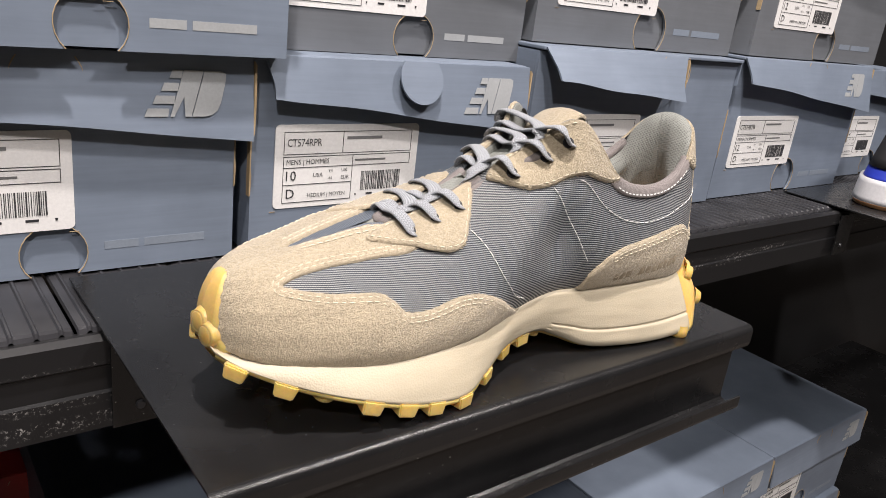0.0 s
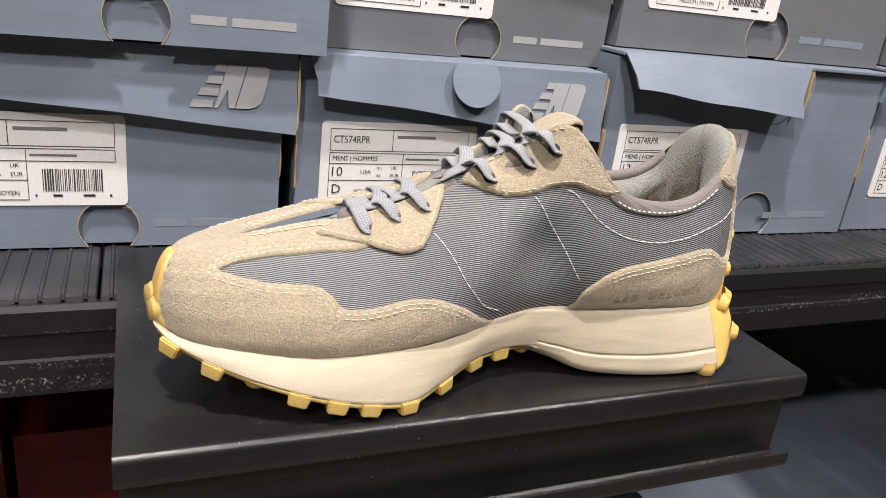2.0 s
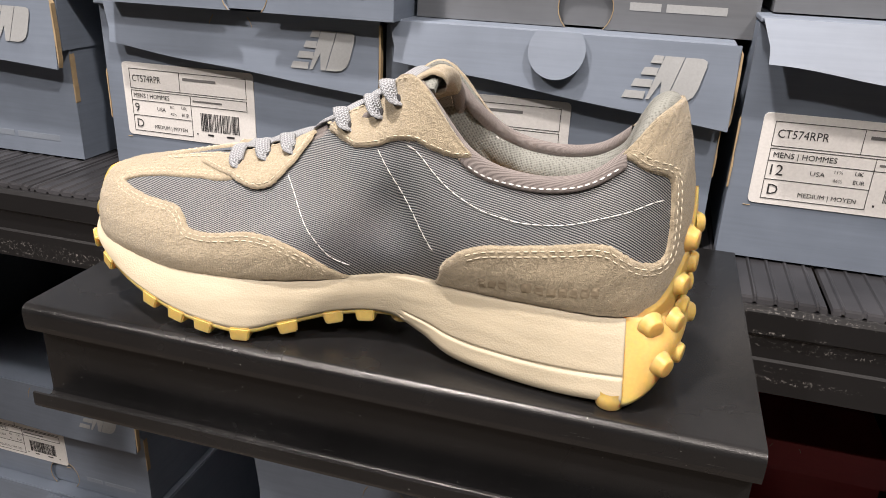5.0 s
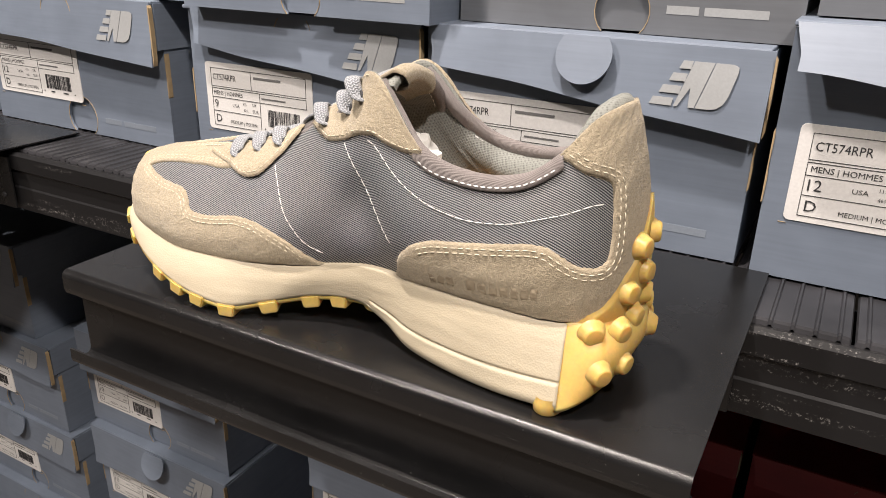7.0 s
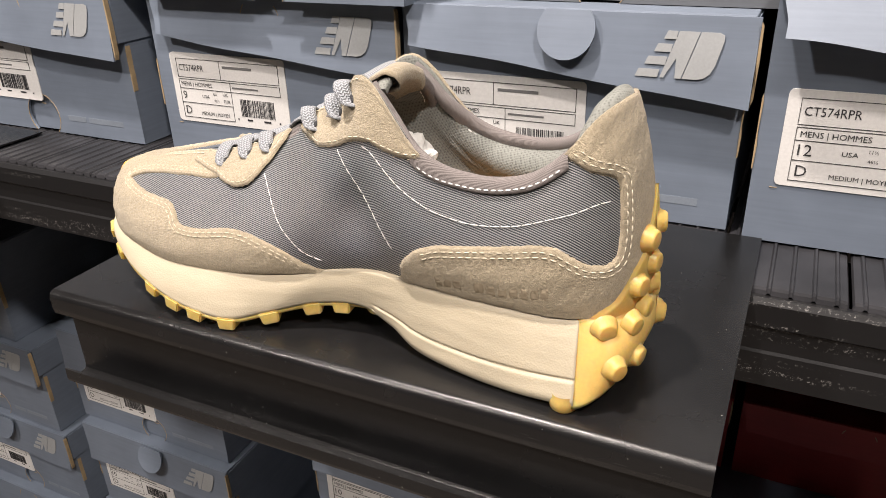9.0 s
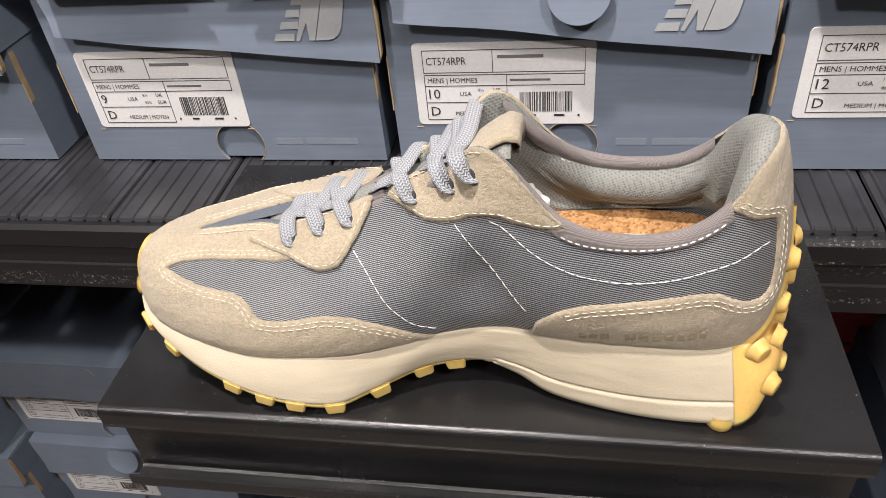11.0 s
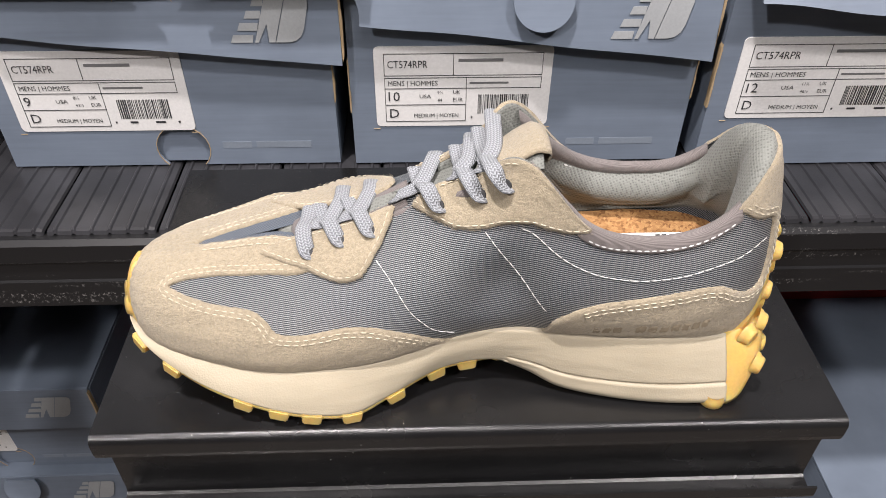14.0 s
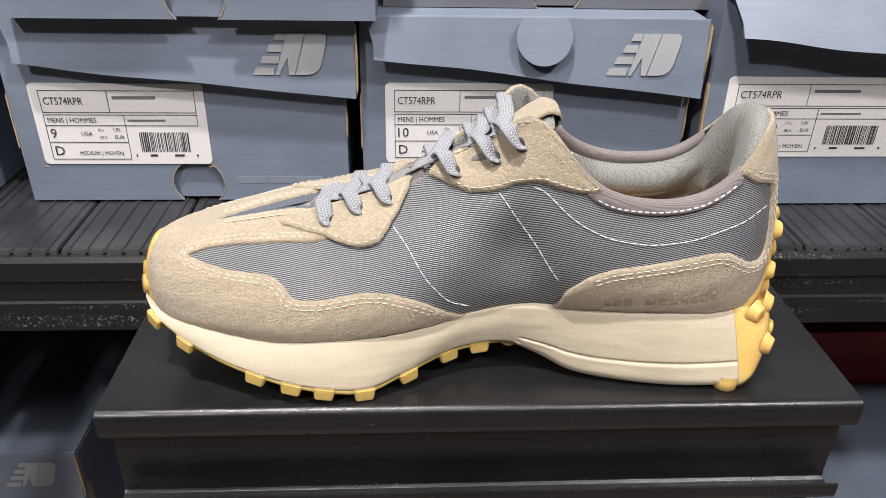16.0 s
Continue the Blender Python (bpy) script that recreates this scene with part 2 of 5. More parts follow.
PAPER = mottled("tissue_paper", (0.78, 0.77, 0.74), 0.7, 40, 500)
BLACK = black_metal()
RAIL = scuffed_metal()
SLAT = mottled("black_plastic_slat", (0.026, 0.026, 0.029), 0.31, 25, 900, 0.8, 1.6, 0.2, 0.0003)
CARD = card_material("blue_grey_card", (0.176, 0.212, 0.270))
CARD_GREY = card_material("grey_card", (0.140, 0.150, 0.165))
CARD_RED = card_material("dark_red_card", (0.36, 0.024, 0.022))
KRAFT = mottled("kraft_edge", (0.42, 0.31, 0.18), 0.85, 60, 900, 0.85, 1.1, 0.3, 0.0004)
LABEL = mottled("label_paper", (0.79, 0.78, 0.765), 0.5, 30, 600, 0.97, 1.02, 0.05, 0.0002)
INK = material("black_ink", (0.035, 0.035, 0.038), 0.6)
GREY_INK = material("grey_ink", (0.16, 0.16, 0.16), 0.6)
SILVER = mottled("silver_print", (0.36, 0.375, 0.385), 0.42, 30, 700, 0.92, 1.06, 0.05, 0.0002)
GREY_PRINT = mottled("grey_print", (0.215, 0.25, 0.30), 0.45, 30, 700, 0.92, 1.06, 0.05, 0.0002)
DARK = mottled("dark_panel", (0.012, 0.012, 0.013), 0.6, 6, 120, 0.8, 1.3)
PLASTER = mottled("room_plaster", (0.20, 0.19, 0.18), 0.85, 1.5, 60)
FLOORING = mottled("shop_floor", (0.21, 0.18, 0.155), 0.5, 2, 40)
EMBOSS = mottled("embossed_suede", (0.36, 0.295, 0.205), 0.9, 60, 900)


# ---- building helpers ----
def part(name, bm, mat, parent=None, label="", smooth=False):
    me = bpy.data.meshes.new(name)
    bm.to_mesh(me)
    bm.free()
    me.materials.append(mat)
    if smooth:
        me.polygons.foreach_set("use_smooth", [True] * len(me.polygons))
    ob = new(name, me)
    if parent is not None:
        ob.parent = parent
        ob.matrix_parent_inverse = parent.matrix_world.inverted() if parent.type != "EMPTY" else Matrix.Translation(parent.location).inverted()
    if label:
        ob["label"] = label
    return ob


def thing(name, place, label, category, group="", kind=""):
    ob = new(name)
    ob.empty_display_size = 0.02
    ob.location = place
    return tagged(ob, label, category, group, kind)


def from_arrays(verts, faces):
    bm = bmesh.new()
    vs = [bm.verts.new(v) for v in verts]
    for f in faces:
        try:
            bm.faces.new([vs[i] for i in f])
        except ValueError:
            pass
    bm.normal_update()
    return bm


def box_bm(lo, hi, bevel=0.0, segments=2, bm=None):
    own = bm or bmesh.new()
    lo, hi = Vector(lo), Vector(hi)
    m = Matrix.Translation((lo + hi) / 2) @ Matrix.Diagonal((*(hi - lo), 1))
    made = bmesh.ops.create_cube(own, size=1, matrix=m)
    if bevel:
        edges = {e for v in made["verts"] for e in v.link_edges}
        bmesh.ops.bevel(own, geom=list(edges), offset=bevel, segments=segments, affect="EDGES", profile=0.5)
    return own


def prism_bm(outline, y0, y1, bm=None):
    """A flat plate with an outline in x and z, between y0 (front) and y1."""
    own = bm or bmesh.new()
    a = [own.verts.new((x, y0, z)) for x, z in outline]
    b = [own.verts.new((x, y1, z)) for x, z in outline]
    n = len(outline)
    own.faces.new(a)
    own.faces.new(list(reversed(b)))
    for i in range(n):
        own.faces.new((a[i], b[i], b[(i + 1) % n], a[(i + 1) % n]))
    bmesh.ops.recalc_face_normals(own, faces=own.faces)
    return own


def sweep_profile(profile, x0, x1):
    """A sheet profile, closed in y and z, drawn out along x."""
    n = len(profile)
    verts = [(x, y, z) for x in (x0, x1) for y, z in profile]
    faces = [tuple(range(n)), tuple(reversed(range(n, 2 * n)))]
    faces += [(i, n + i, n + (i + 1) % n, (i + 1) % n) for i in range(n)]
    bm = from_arrays(verts, faces)
    bmesh.ops.recalc_face_normals(bm, faces=bm.faces)
    return bm


def sheet(points, thick):
    """The closed outline of a bent sheet from its centre line in y and z."""
    p = np.array(points, float)
    d = np.gradient(p, axis=0)
    d /= np.linalg.norm(d, axis=1)[:, None]
    n = np.stack([-d[:, 1], d[:, 0]], 1) * thick / 2
    return [tuple(q) for q in np.concatenate([p + n, (p - n)[::-1]])]


def catmull(points, per=8, closed=False):
    p = np.array(points, float)
    n = len(p)
    out = []
    for i in range(n if closed else n - 1):
        if closed:
            a, b, c, d = p[i - 1], p[i], p[(i + 1) % n], p[(i + 2) % n]
        else:
            a, b, c, d = p[max(i - 1, 0)], p[i], p[i + 1], p[min(i + 2, n - 1)]
        for k in range(per):
            t = k / per
            out.append(0.5 * (2 * b + (c - a) * t + (2 * a - 5 * b + 4 * c - d) * t * t + (3 * b - a - 3 * c + d) * t ** 3))
    if not closed:
        out.append(p[-1])
    return np.array(out)


def tube_bm(path, radius, sides=8, bm=None):
    own = bm or bmesh.new()
    p = [Vector(q) for q in path]
    rings = []
    up = Vector((0.1, 0.3, 0.95))
    for i, q in enumerate(p):
        d = (p[min(i + 1, len(p) - 1)] - p[max(i - 1, 0)]).normalized()
        u = (up - d * up.dot(d)).normalized()
        w = d.cross(u)
        rings.append([own.verts.new(q + radius * (math.cos(2 * math.pi * k / sides) * u + math.sin(2 * math.pi * k / sides) * w)) for k in range(sides)])
    for r, s in zip(rings, rings[1:]):
        for k in range(sides):
            own.faces.new((r[k], r[(k + 1) % sides], s[(k + 1) % sides], s[k]))
    own.faces.new(list(reversed(rings[0])))
    own.faces.new(rings[-1])
    return own


LETTERING = {}


def words(text, height, mat, place, parent, name="print", wide=None, mirror=False):
    """Flat printed lettering, standing in the plane that faces -y, its lower left corner at place."""
    if text not in LETTERING:
        cu = bpy.data.curves.new("lettering", "FONT")
        cu.body, cu.size, cu.resolution_u = text, 1.0, 2
        tmp = bpy.data.objects.new("lettering", cu)
        scene.collection.objects.link(tmp)
        dg = bpy.context.evaluated_depsgraph_get()
        LETTERING[text] = bpy.data.meshes.new_from_object(tmp.evaluated_get(dg))
        bpy.data.objects.remove(tmp)
    me = LETTERING[text].copy()
    xs = [v.co.x for v in me.vertices]
    k = height / 0.70
    kx = (wide / (max(xs) - min(xs))) if wide else k
    x0 = min(xs)
    for v in me.vertices:
        v.co = ((v.co.x - x0) * kx + place[0], place[1], v.co.y * k + place[2])
    me.materials.clear()
    me.materials.append(mat)
    ob = new(name, me)
    ob.parent = parent
    ob.matrix_parent_inverse = Matrix.Translation(parent.location).inverted() if parent.type == "EMPTY" else parent.matrix_world.inverted()
    return ob


# ---- the room around ----
def room():
    for name, lo, hi, mat in (("floor", (-3.5, -4.0, -0.1), (4.0, 1.2, 0.0), FLOORING), ("ceiling", (-3.5, -4.0, 2.9), (4.0, 1.2, 3.0), PLASTER),
                              ("wall_north", (-3.5, 1.2, 0.0), (4.0, 1.3, 2.9), PLASTER), ("wall_south", (-3.5, -4.1, 0.0), (4.0, -4.0, 2.9), PLASTER),
                              ("wall_west", (-3.6, -4.0, 0.0), (-3.5, 1.2, 2.9), PLASTER), ("wall_east", (4.0, -4.0, 0.0), (4.1, 1.2, 2.9), PLASTER)):
        tagged(part(name, box_bm(lo, hi), mat), "plain shop " + name.split("_")[0] + " closing the room", name.split("_")[0], kind="structure")


room()


# ---- shelving ----
def shelf_unit():
    bay = thing("shelving_bay", (0.1, 0.3, 0), "black metal slatted shelving bay holding shoe boxes", "shelving")
    part("back_panel", box_bm((-2.4, 0.62, 0.0), (3.6, 0.64, 2.4)), DARK, bay)
    rail = sheet([(0.150, 0.9925), (0.142, 0.9945), (0.1385, 0.993), (0.1385, 0.981), (0.1405, 0.979), (0.1405, 0.966), (0.1396, 0.9645), (0.1396, 0.9455), (0.150, 0.9445)], 0.0012)
    part("front_rail", sweep_profile(rail, -1.6, 2.2), RAIL, bay, "scuffed black front rail with pressed grooves")
    part("rear_rail", box_bm((-1.6, 0.55, 0.945), (2.2, 0.58, 0.992), 0.002), BLACK, bay)
    part("lower_deck", box_bm((-1.6, 0.05, 0.30), (2.2, 0.61, 0.32), 0.002), BLACK, bay)
    part("cross_bar", box_bm((-1.6, 0.34, 0.93), (2.2, 0.37, 0.96), 0.002), BLACK, bay)
    # ribbed plastic slats across the shelf, each with pressed ridges
    pitch, n = 0.0645, 12
    wide = pitch - 0.0014
    prof = [(0.0, 0.9948), (0.0008, 0.9964)]
    for k in range(6):
        c = 0.0055 + k * (wide - 0.011) / 5
        prof += [(c - 0.0013, 0.9968), (c - 0.0005, 0.9979), (c + 0.0005, 0.9979), (c + 0.0013, 0.9968)]
    prof += [(wide - 0.0008, 0.9964), (wide, 0.9948)]
    verts, faces = [], []
    for j, (y, dz) in enumerate(((0.1475, -0.003), (0.1485, -0.0008), (0.1505, 0.0), (0.57, 0.0), (0.57, -0.004))):
        verts += [(x, y, z + dz) for x, z in prof]
    m = len(prof)
    for j in range(4):
        faces += [(j * m + i, j * m + i + 1, (j + 1) * m + i + 1, (j + 1) * m + i) for i in range(m - 1)]
    me = None
    for k in range(-16, 26):
        x = -0.0729 + k * pitch
        if me is None:
            ob = part("slat", from_arrays(verts, faces), SLAT, bay)
            me = ob.data
        else:
            ob = new("slat", me)
            ob.parent = bay
            ob.matrix_parent_inverse = Matrix.Translation(bay.location).inverted()
        ob.matrix_basis = Matrix.Translation((x, 0, 0))
    return bay


shelf_unit()


def riser():
    """The folded sheet-metal display plinth that carries the shoe, hooked to the shelf front."""
    t = thing("display_riser", (0.166, 0.1, 0.956), "black folded-metal display riser hooked on the shelf front", "riser")
    r = 0.0035
    top = [(0.2035, 0.9994), (0.12, 0.9994), (0.02, 0.9994)]
    top += [(r - r * math.sin(a) + 0.0, 0.9994 - r + r * math.cos(a)) for a in np.linspace(0, math.pi / 2, 12)]
    top += [(0.0, 0.9900), (0.0006, 0.9872), (0.003, 0.9862), (0.0085, 0.9862)]
    bm = sweep_profile(sheet(top, 0.0012), 0.0, 0.3325)
    part("top_plate", bm, BLACK, t, "scuffed black top plate with rolled front edge")
    front = [(0.0085, 0.9850), (0.0085, 0.9500), (0.0078, 0.9478), (0.006, 0.9467), (0.002, 0.9462), (-0.0026, 0.9462), (-0.0038, 0.9470), (-0.0042, 0.9485), (-0.0040, 0.9545)]
    part("front_channel", sweep_profile(sheet(front, 0.0012), 0.0015, 0.331), BLACK, t, "recessed front panel with upturned lip")
    for x, r in ((0.003, 0.016), (0.2995, 0.3165)):
        bm = prism_bm([(x, 0.9915), (x + 0.030, 0.9915), (x + 0.030, 0.9465), (x, 0.9465)], 0.1345, 0.1360)
        bracket = part("hook_plate", bm, BLACK, t)
        bm = bmesh.new()
        bmesh.ops.create_cone(bm, cap_ends=True, segments=16, radius1=0.0025, radius2=0.002, depth=0.002, matrix=pose(r, 0.1338, 0.957, 90, 0, 0))
        part("rivet", bm, SLAT, bracket)
    return t


stand = riser()
copy_thing(stand, Matrix.Translation((stand.location.x - 0.5895, stand.location.y, stand.location.z)))
copy_thing(stand, Matrix.Translation((stand.location.x + 0.7300, stand.location.y, stand.location.z)))


# ---- shoe boxes ----
def label_on(parent, x, y, z, w, h, size, eu, uk):
    """A white printed size label; x, z: its lower left corner."""
    k, hh = w / 0.107, h / 0.053
    outline = []
    for cx, cz, a0 in ((w - 0.003, 0.003, -90), (w - 0.003, h - 0.003, 0), (0.003, h - 0.003, 90), (0.003, 0.003, 180)):
        outline += [(x + cx + 0.003 * math.cos(radians(a0 + d)), z + cz + 0.003 * math.sin(radians(a0 + d))) for d in (0, 30, 60, 90)]
    lab = part("size_label", prism_bm(outline, y - 0.0007, y), LABEL, parent, "white printed size label")
    yy = y - 0.0010

    def line(x0, z0, x1, z1, t=0.00014, mat=INK, name="rule"):
        part(name, box_bm((x + x0 * k - t, yy, z + z0 * hh - t), (x + x1 * k + t, yy + 0.0004, z + z1 * hh + t)), mat, lab)

    for seg in ((.006, .0035, .0555, .0035), (.006, .015, .0555, .015), (.006, .026, .0555, .026), (.006, .033, .101, .033), (.006, .0345, .101, .0345), (.006, .0485, .101, .0485), (.0555, .026, .101, .026),
                (.006, .0035, .006, .033), (.006, .0345, .006, .0485), (.0555, .0035, .0555, .033), (.101, .026, .101, .033), (.101, .0345, .101, .0485), (.0475, .0345, .0475, .0485)):
        line(*seg)
    for text, dx, dz, high, wide in (("CT574RPR", .008, .0395, .0048, .024), ("MENS | HOMMES", .008, .028, .0032, .030), (size, .008, .0178, .0062, None), ("D", .0085, .0062, .0062, None),
                                     ("USA", .027, .0195, .0026, .007), (uk, .038, .0222, .0020, None), ("UK", .0475, .0222, .0024, None), (eu, .038, .0172, .0020, None), ("EUR", .0475, .0172, .0024, None), ("MEDIUM | MOYEN", .0235, .0062, .0027, .0275)):
        words(text, high * hh, INK, (x + dx * k, yy, z + dz * hh), lab, "print", wide * k if wide else None)
    line(.0505, .0434, .077, .0450, 0.0001, GREY_INK, "brand_bar")
    line(.0575, .0290, .081, .0299, 0.0001, GREY_INK, "brand_bar")
    rng = random.Random(len(size) * 7 + int(size[0]))
    bm = bmesh.new()
    xx = .063
    while xx < .094:
        b = rng.choice((.0002, .0003, .0004, .0008))
        box_bm((x + xx * k, yy, z + .0085 * hh), (x + (xx + b) * k, yy + 0.0003, z + .0215 * hh), bm=bm)
        xx += b + rng.choice((.0004, .0006, .0008))
    tagged(part("barcode", bm, INK, lab), kind="stuff")
    for a, b in ((.068, .0725), (.0835, .0895), (.059, .0597), (.0975, .0985)):
        line(a, .0055, b, .0065, 0.0001, SLAT, "digit_bar")
    # printed corner marks round the label
    for cx, sx in ((x - 0.002, 1), (x + w + 0.002, -1)):
        part("corner_mark", box_bm((min(cx, cx + sx * .005), y - 0.0004, z - 0.0021), (max(cx, cx + sx * .004), y + 0.0002, z - 0.0019)), KRAFT, parent)
    return lab


def emblem(x, y, z, h, parent, tilt):
    """A slanted emblem: four slanted bars and two solid blocks, printed in silver."""
    sl = 0.30

    def piece(name, outline):
        bm = prism_bm([(x + (a + sl * b) * h, z + b * h) for a, b in outline], y - 0.0002, y)
        for v in bm.verts:
            v.co.y += (v.co.z - z - h) * tilt
        part(name, bm, SILVER, parent, "silver printed emblem")

    for i in range(4):
        z0, a, b = i * 0.27, -0.02 + 0.10 * i, (0.47, 0.525, 0.53, 0.535)[i]
        piece("emblem_bar", [(a, z0), (b, z0), (b - 0.02, z0 + 0.17), (a + 0.02, z0 + 0.17)])
    piece("emblem_block", [(0.52, 0.0), (0.60, 0.0), (0.70, 0.42), (0.84, 0.0), (0.97, 0.0), (0.97, 0.98), (0.54, 0.98)])
    piece("emblem_block", [(0.99, 0.0), (1.28, 0.0), (1.42, 0.03), (1.52, 0.13), (1.55, 0.30), (1.53, 0.64), (1.52, 0.80), (1.48, 0.93), (1.36, 0.98), (0.99, 0.98)])


def arc(cx, cz, r, a0, a1, n=20):
    return [(cx + r * math.cos(radians(a)), cz + r * math.sin(radians(a))) for a in np.linspace(a0, a1, n)]


def words_on_box(mat, size, tab, where):
    colour = "dark red" if mat == CARD_RED else "dark grey" if mat == CARD_GREY else "blue-grey"
    return colour + " shoe box" + (", size " + size if size else "") + (", tab bent, " if tab == "folded" else ", ") + where


def shoe_box(x0, x1, z0, z1, y, size="", eu="", uk="", tab="cut", depth=0.30, drop=(0.024, 0.047), lift=0.008, hole=0.52, label=True, logo=True, group="shoe boxes", mat=None, words_bar=GREY_PRINT, notch=True, lean=0.004, lab=(0.0115, 0.025), labw=0.106, skew=0.0, reach=1.0, where="on the slatted shelf"):
    """A blue-grey shoe box, its short end facing out, with a wedge-shaped lid flap, a size label and a thumb cut-out.
    y: the face of the body; drop: how far the flap hangs at its left and right end."""
    mat = mat or CARD
    w, h = x1 - x0, z1 - z0
    box = thing("shoe_box", ((x0 + x1) / 2, y + depth / 2, z0), words_on_box(mat, size, tab, where), "shoe box", group)
    top = z1 - 0.004
    r = 0.0165 * w / 0.205
    hx = x0 + w * hole
    # body: front wall with a thumb cut-out at its foot, sides, back and bottom
    out = [(x0, z0)] + [(a, max(b, z0)) for a, b in arc(hx, z0 + r * 0.72, r, 226, -46)] + [(x1, z0), (x1, top), (x0, top)]
    part("front_wall", prism_bm(out, y, y + 0.0022), mat, box)
    part("inner_wall", box_bm((x0 + 0.004, y + 0.0034, z0 + 0.001), (x1 - 0.004, y + 0.0054, top)), mat, box)
    for xx in (x0, x1 - 0.0025):
        part("side_wall", box_bm((xx, y + 0.0024, z0), (xx + 0.0025, y + depth, top)), mat, box)
    part("base_and_back", box_bm((x0 + 0.0026, y + depth - 0.003, z0), (x1 - 0.0026, y + depth, top)), mat, box)
    rim = [(a, y - 0.0001, max(b, z0)) for a, b in arc(hx, z0 + r * 0.72, r, 226, -46) if b > z0]
    part("hole_edge", tube_bm(rim, 0.0003, 5), KRAFT, box, "bare card edge of the thumb hole")
    if notch:
        for xx, za, zb in ((x0 - 0.0012, z0 + 0.30 * h, z0 + 0.60 * h), (x1 - 0.0006, z0 + 0.36 * h, z0 + 0.66 * h)):
            outline = [(xx + 0.0004, za), (xx + 0.0012, za + 0.001), (xx + 0.0015, (za * 2 + zb) / 3), (xx + 0.0010, (za + zb) / 2), (xx + 0.0014, zb - 0.004), (xx + 0.0010, zb), (xx + 0.0004, zb - 0.002)]
            part("kraft_edge", prism_bm(outline, y - 0.0006, y + 0.004), KRAFT, box, "bare kraft edge of the card")
    if size and label:
        label_on(box, x0 + lab[0], y, z0 + lab[1], labw, 0.053, size, eu, uk)
    for b0, b1 in ((0.0725, 0.0545), (0.0515, 0.0175)):
        part("brand_bar", box_bm((x1 - b0 * w / 0.205, y - 0.0002, z0 + 0.100 * h), (x1 - b1 * w / 0.205, y + 0.0002, z0 + 0.138 * h)), words_bar, box, "brand name as plain bars")
    # lid: top sheet, side skirts and the wedge flap that stands a little out
    yf = y - lift
    part("lid_top", box_bm((x0 - 0.0005, yf + 0.001, z1 - 0.003), (x1 + 0.0005, y + depth, z1), 0.0008), mat, box)
    zl, zr = z1 - drop[0], z1 - drop[1]
    lx, xe = x0 + 0.006 + skew, x0 + (x1 - x0) * reach + skew
    bm = bmesh.new()
    grid = []
    cols = 24
    for i in range(cols + 1):
        u = i / cols
        xt = x0 + 0.001 + skew + (xe - x0 - 0.001 - skew) * u
        zb = zl + (zr - zl) * u + 0.0010 * math.sin(u * 11 + x0 * 40) * (1 - u)
        xb = lx + (xe - (0.012 if reach < 1 else 0.0) - lx) * u
        row = []
        for j in range(9):
            s = j / 8
            bow = lean * s + 0.0004 * math.sin(3.1 * u * 3 + x0 * 31) * s
            row.append((xt + (xb - xt) * min(1.0, s * 1.5), yf - bow, z1 - 0.0008 + (zb - z1) * s))
        grid.append(row)
    fr = [[bm.verts.new(p) for p in row] for row in grid]
    bk = [[bm.verts.new((p[0], p[1] + 0.0018, p[2])) for p in row] for row in grid]
    for i in range(cols):
        for j in range(8):
            bm.faces.new((fr[i][j], fr[i][j + 1], fr[i + 1][j + 1], fr[i + 1][j]))
            bm.faces.new((bk[i][j], bk[i + 1][j], bk[i + 1][j + 1], bk[i][j + 1]))
        bm.faces.new((fr[i][8], bk[i][8], bk[i + 1][8], fr[i + 1][8]))
        bm.faces.new((fr[i][0], fr[i + 1][0], bk[i + 1][0], bk[i][0]))
    for i in (0, cols):
        for j in range(8):
            bm.faces.new((fr[i][j], bk[i][j], bk[i][j + 1], fr[i][j + 1]) if i == 0 else (fr[i][j], fr[i][j + 1], bk[i][j + 1], bk[i][j]))
    flap = part("lid_flap", bm, mat, box, "wedge-shaped lid flap, lower towards one end", smooth=False)
    part("kraft_edge", prism_bm([(xe + 0.0002, z1 - 0.003), (xe + 0.0013, z1 - 0.005), (xe + 0.0017, (z1 + zr) / 2), (xe + 0.0013, zr + 0.004), (xe + 0.0002, zr)], yf - 0.0024, yf + 0.0016), KRAFT, box, "bare kraft edge of the lid")
    part("lid_skirt", prism_bm([(x1 - 0.0004, z1 - 0.002), (x1 + 0.0014, z1 - 0.002), (x1 + 0.0014, zr + 0.012), (x1 - 0.0004, zr + 0.012)], yf + 0.003, y + depth), mat, box)
    if tab == "folded":
        bm = prism_bm(arc(hx + skew, z1 - 0.0115, r, 140, 400, 28), yf - 0.0050, yf - 0.0035)
        bmesh.ops.rotate(bm, verts=bm.verts, cent=(hx, yf - 0.002, z1 - 0.003), matrix=Matrix.Rotation(radians(-17), 3, "X"))
        part("thumb_tab", bm, mat, flap, "round thumb tab bent outwards")
    elif tab == "cut":
        cut = arc(hx, z1 - 0.0150, r, 140, 400, 30)
        bm = tube_bm([(a, yf - 0.0009, b) for a, b in cut if b < z1 - 0.001], 0.0003, 5)
        part("thumb_cut", bm, KRAFT, flap, "round thumb cut showing its kraft edge")
    if logo:
        emblem(x1 - 0.0605 + (w - 0.205) * -0.08 + skew, yf - 0.0006 - 0.0085 * lean / drop[1], z1 - 0.0335, 0.0250, flap, lean / (0.92 * drop[1]))
    return box


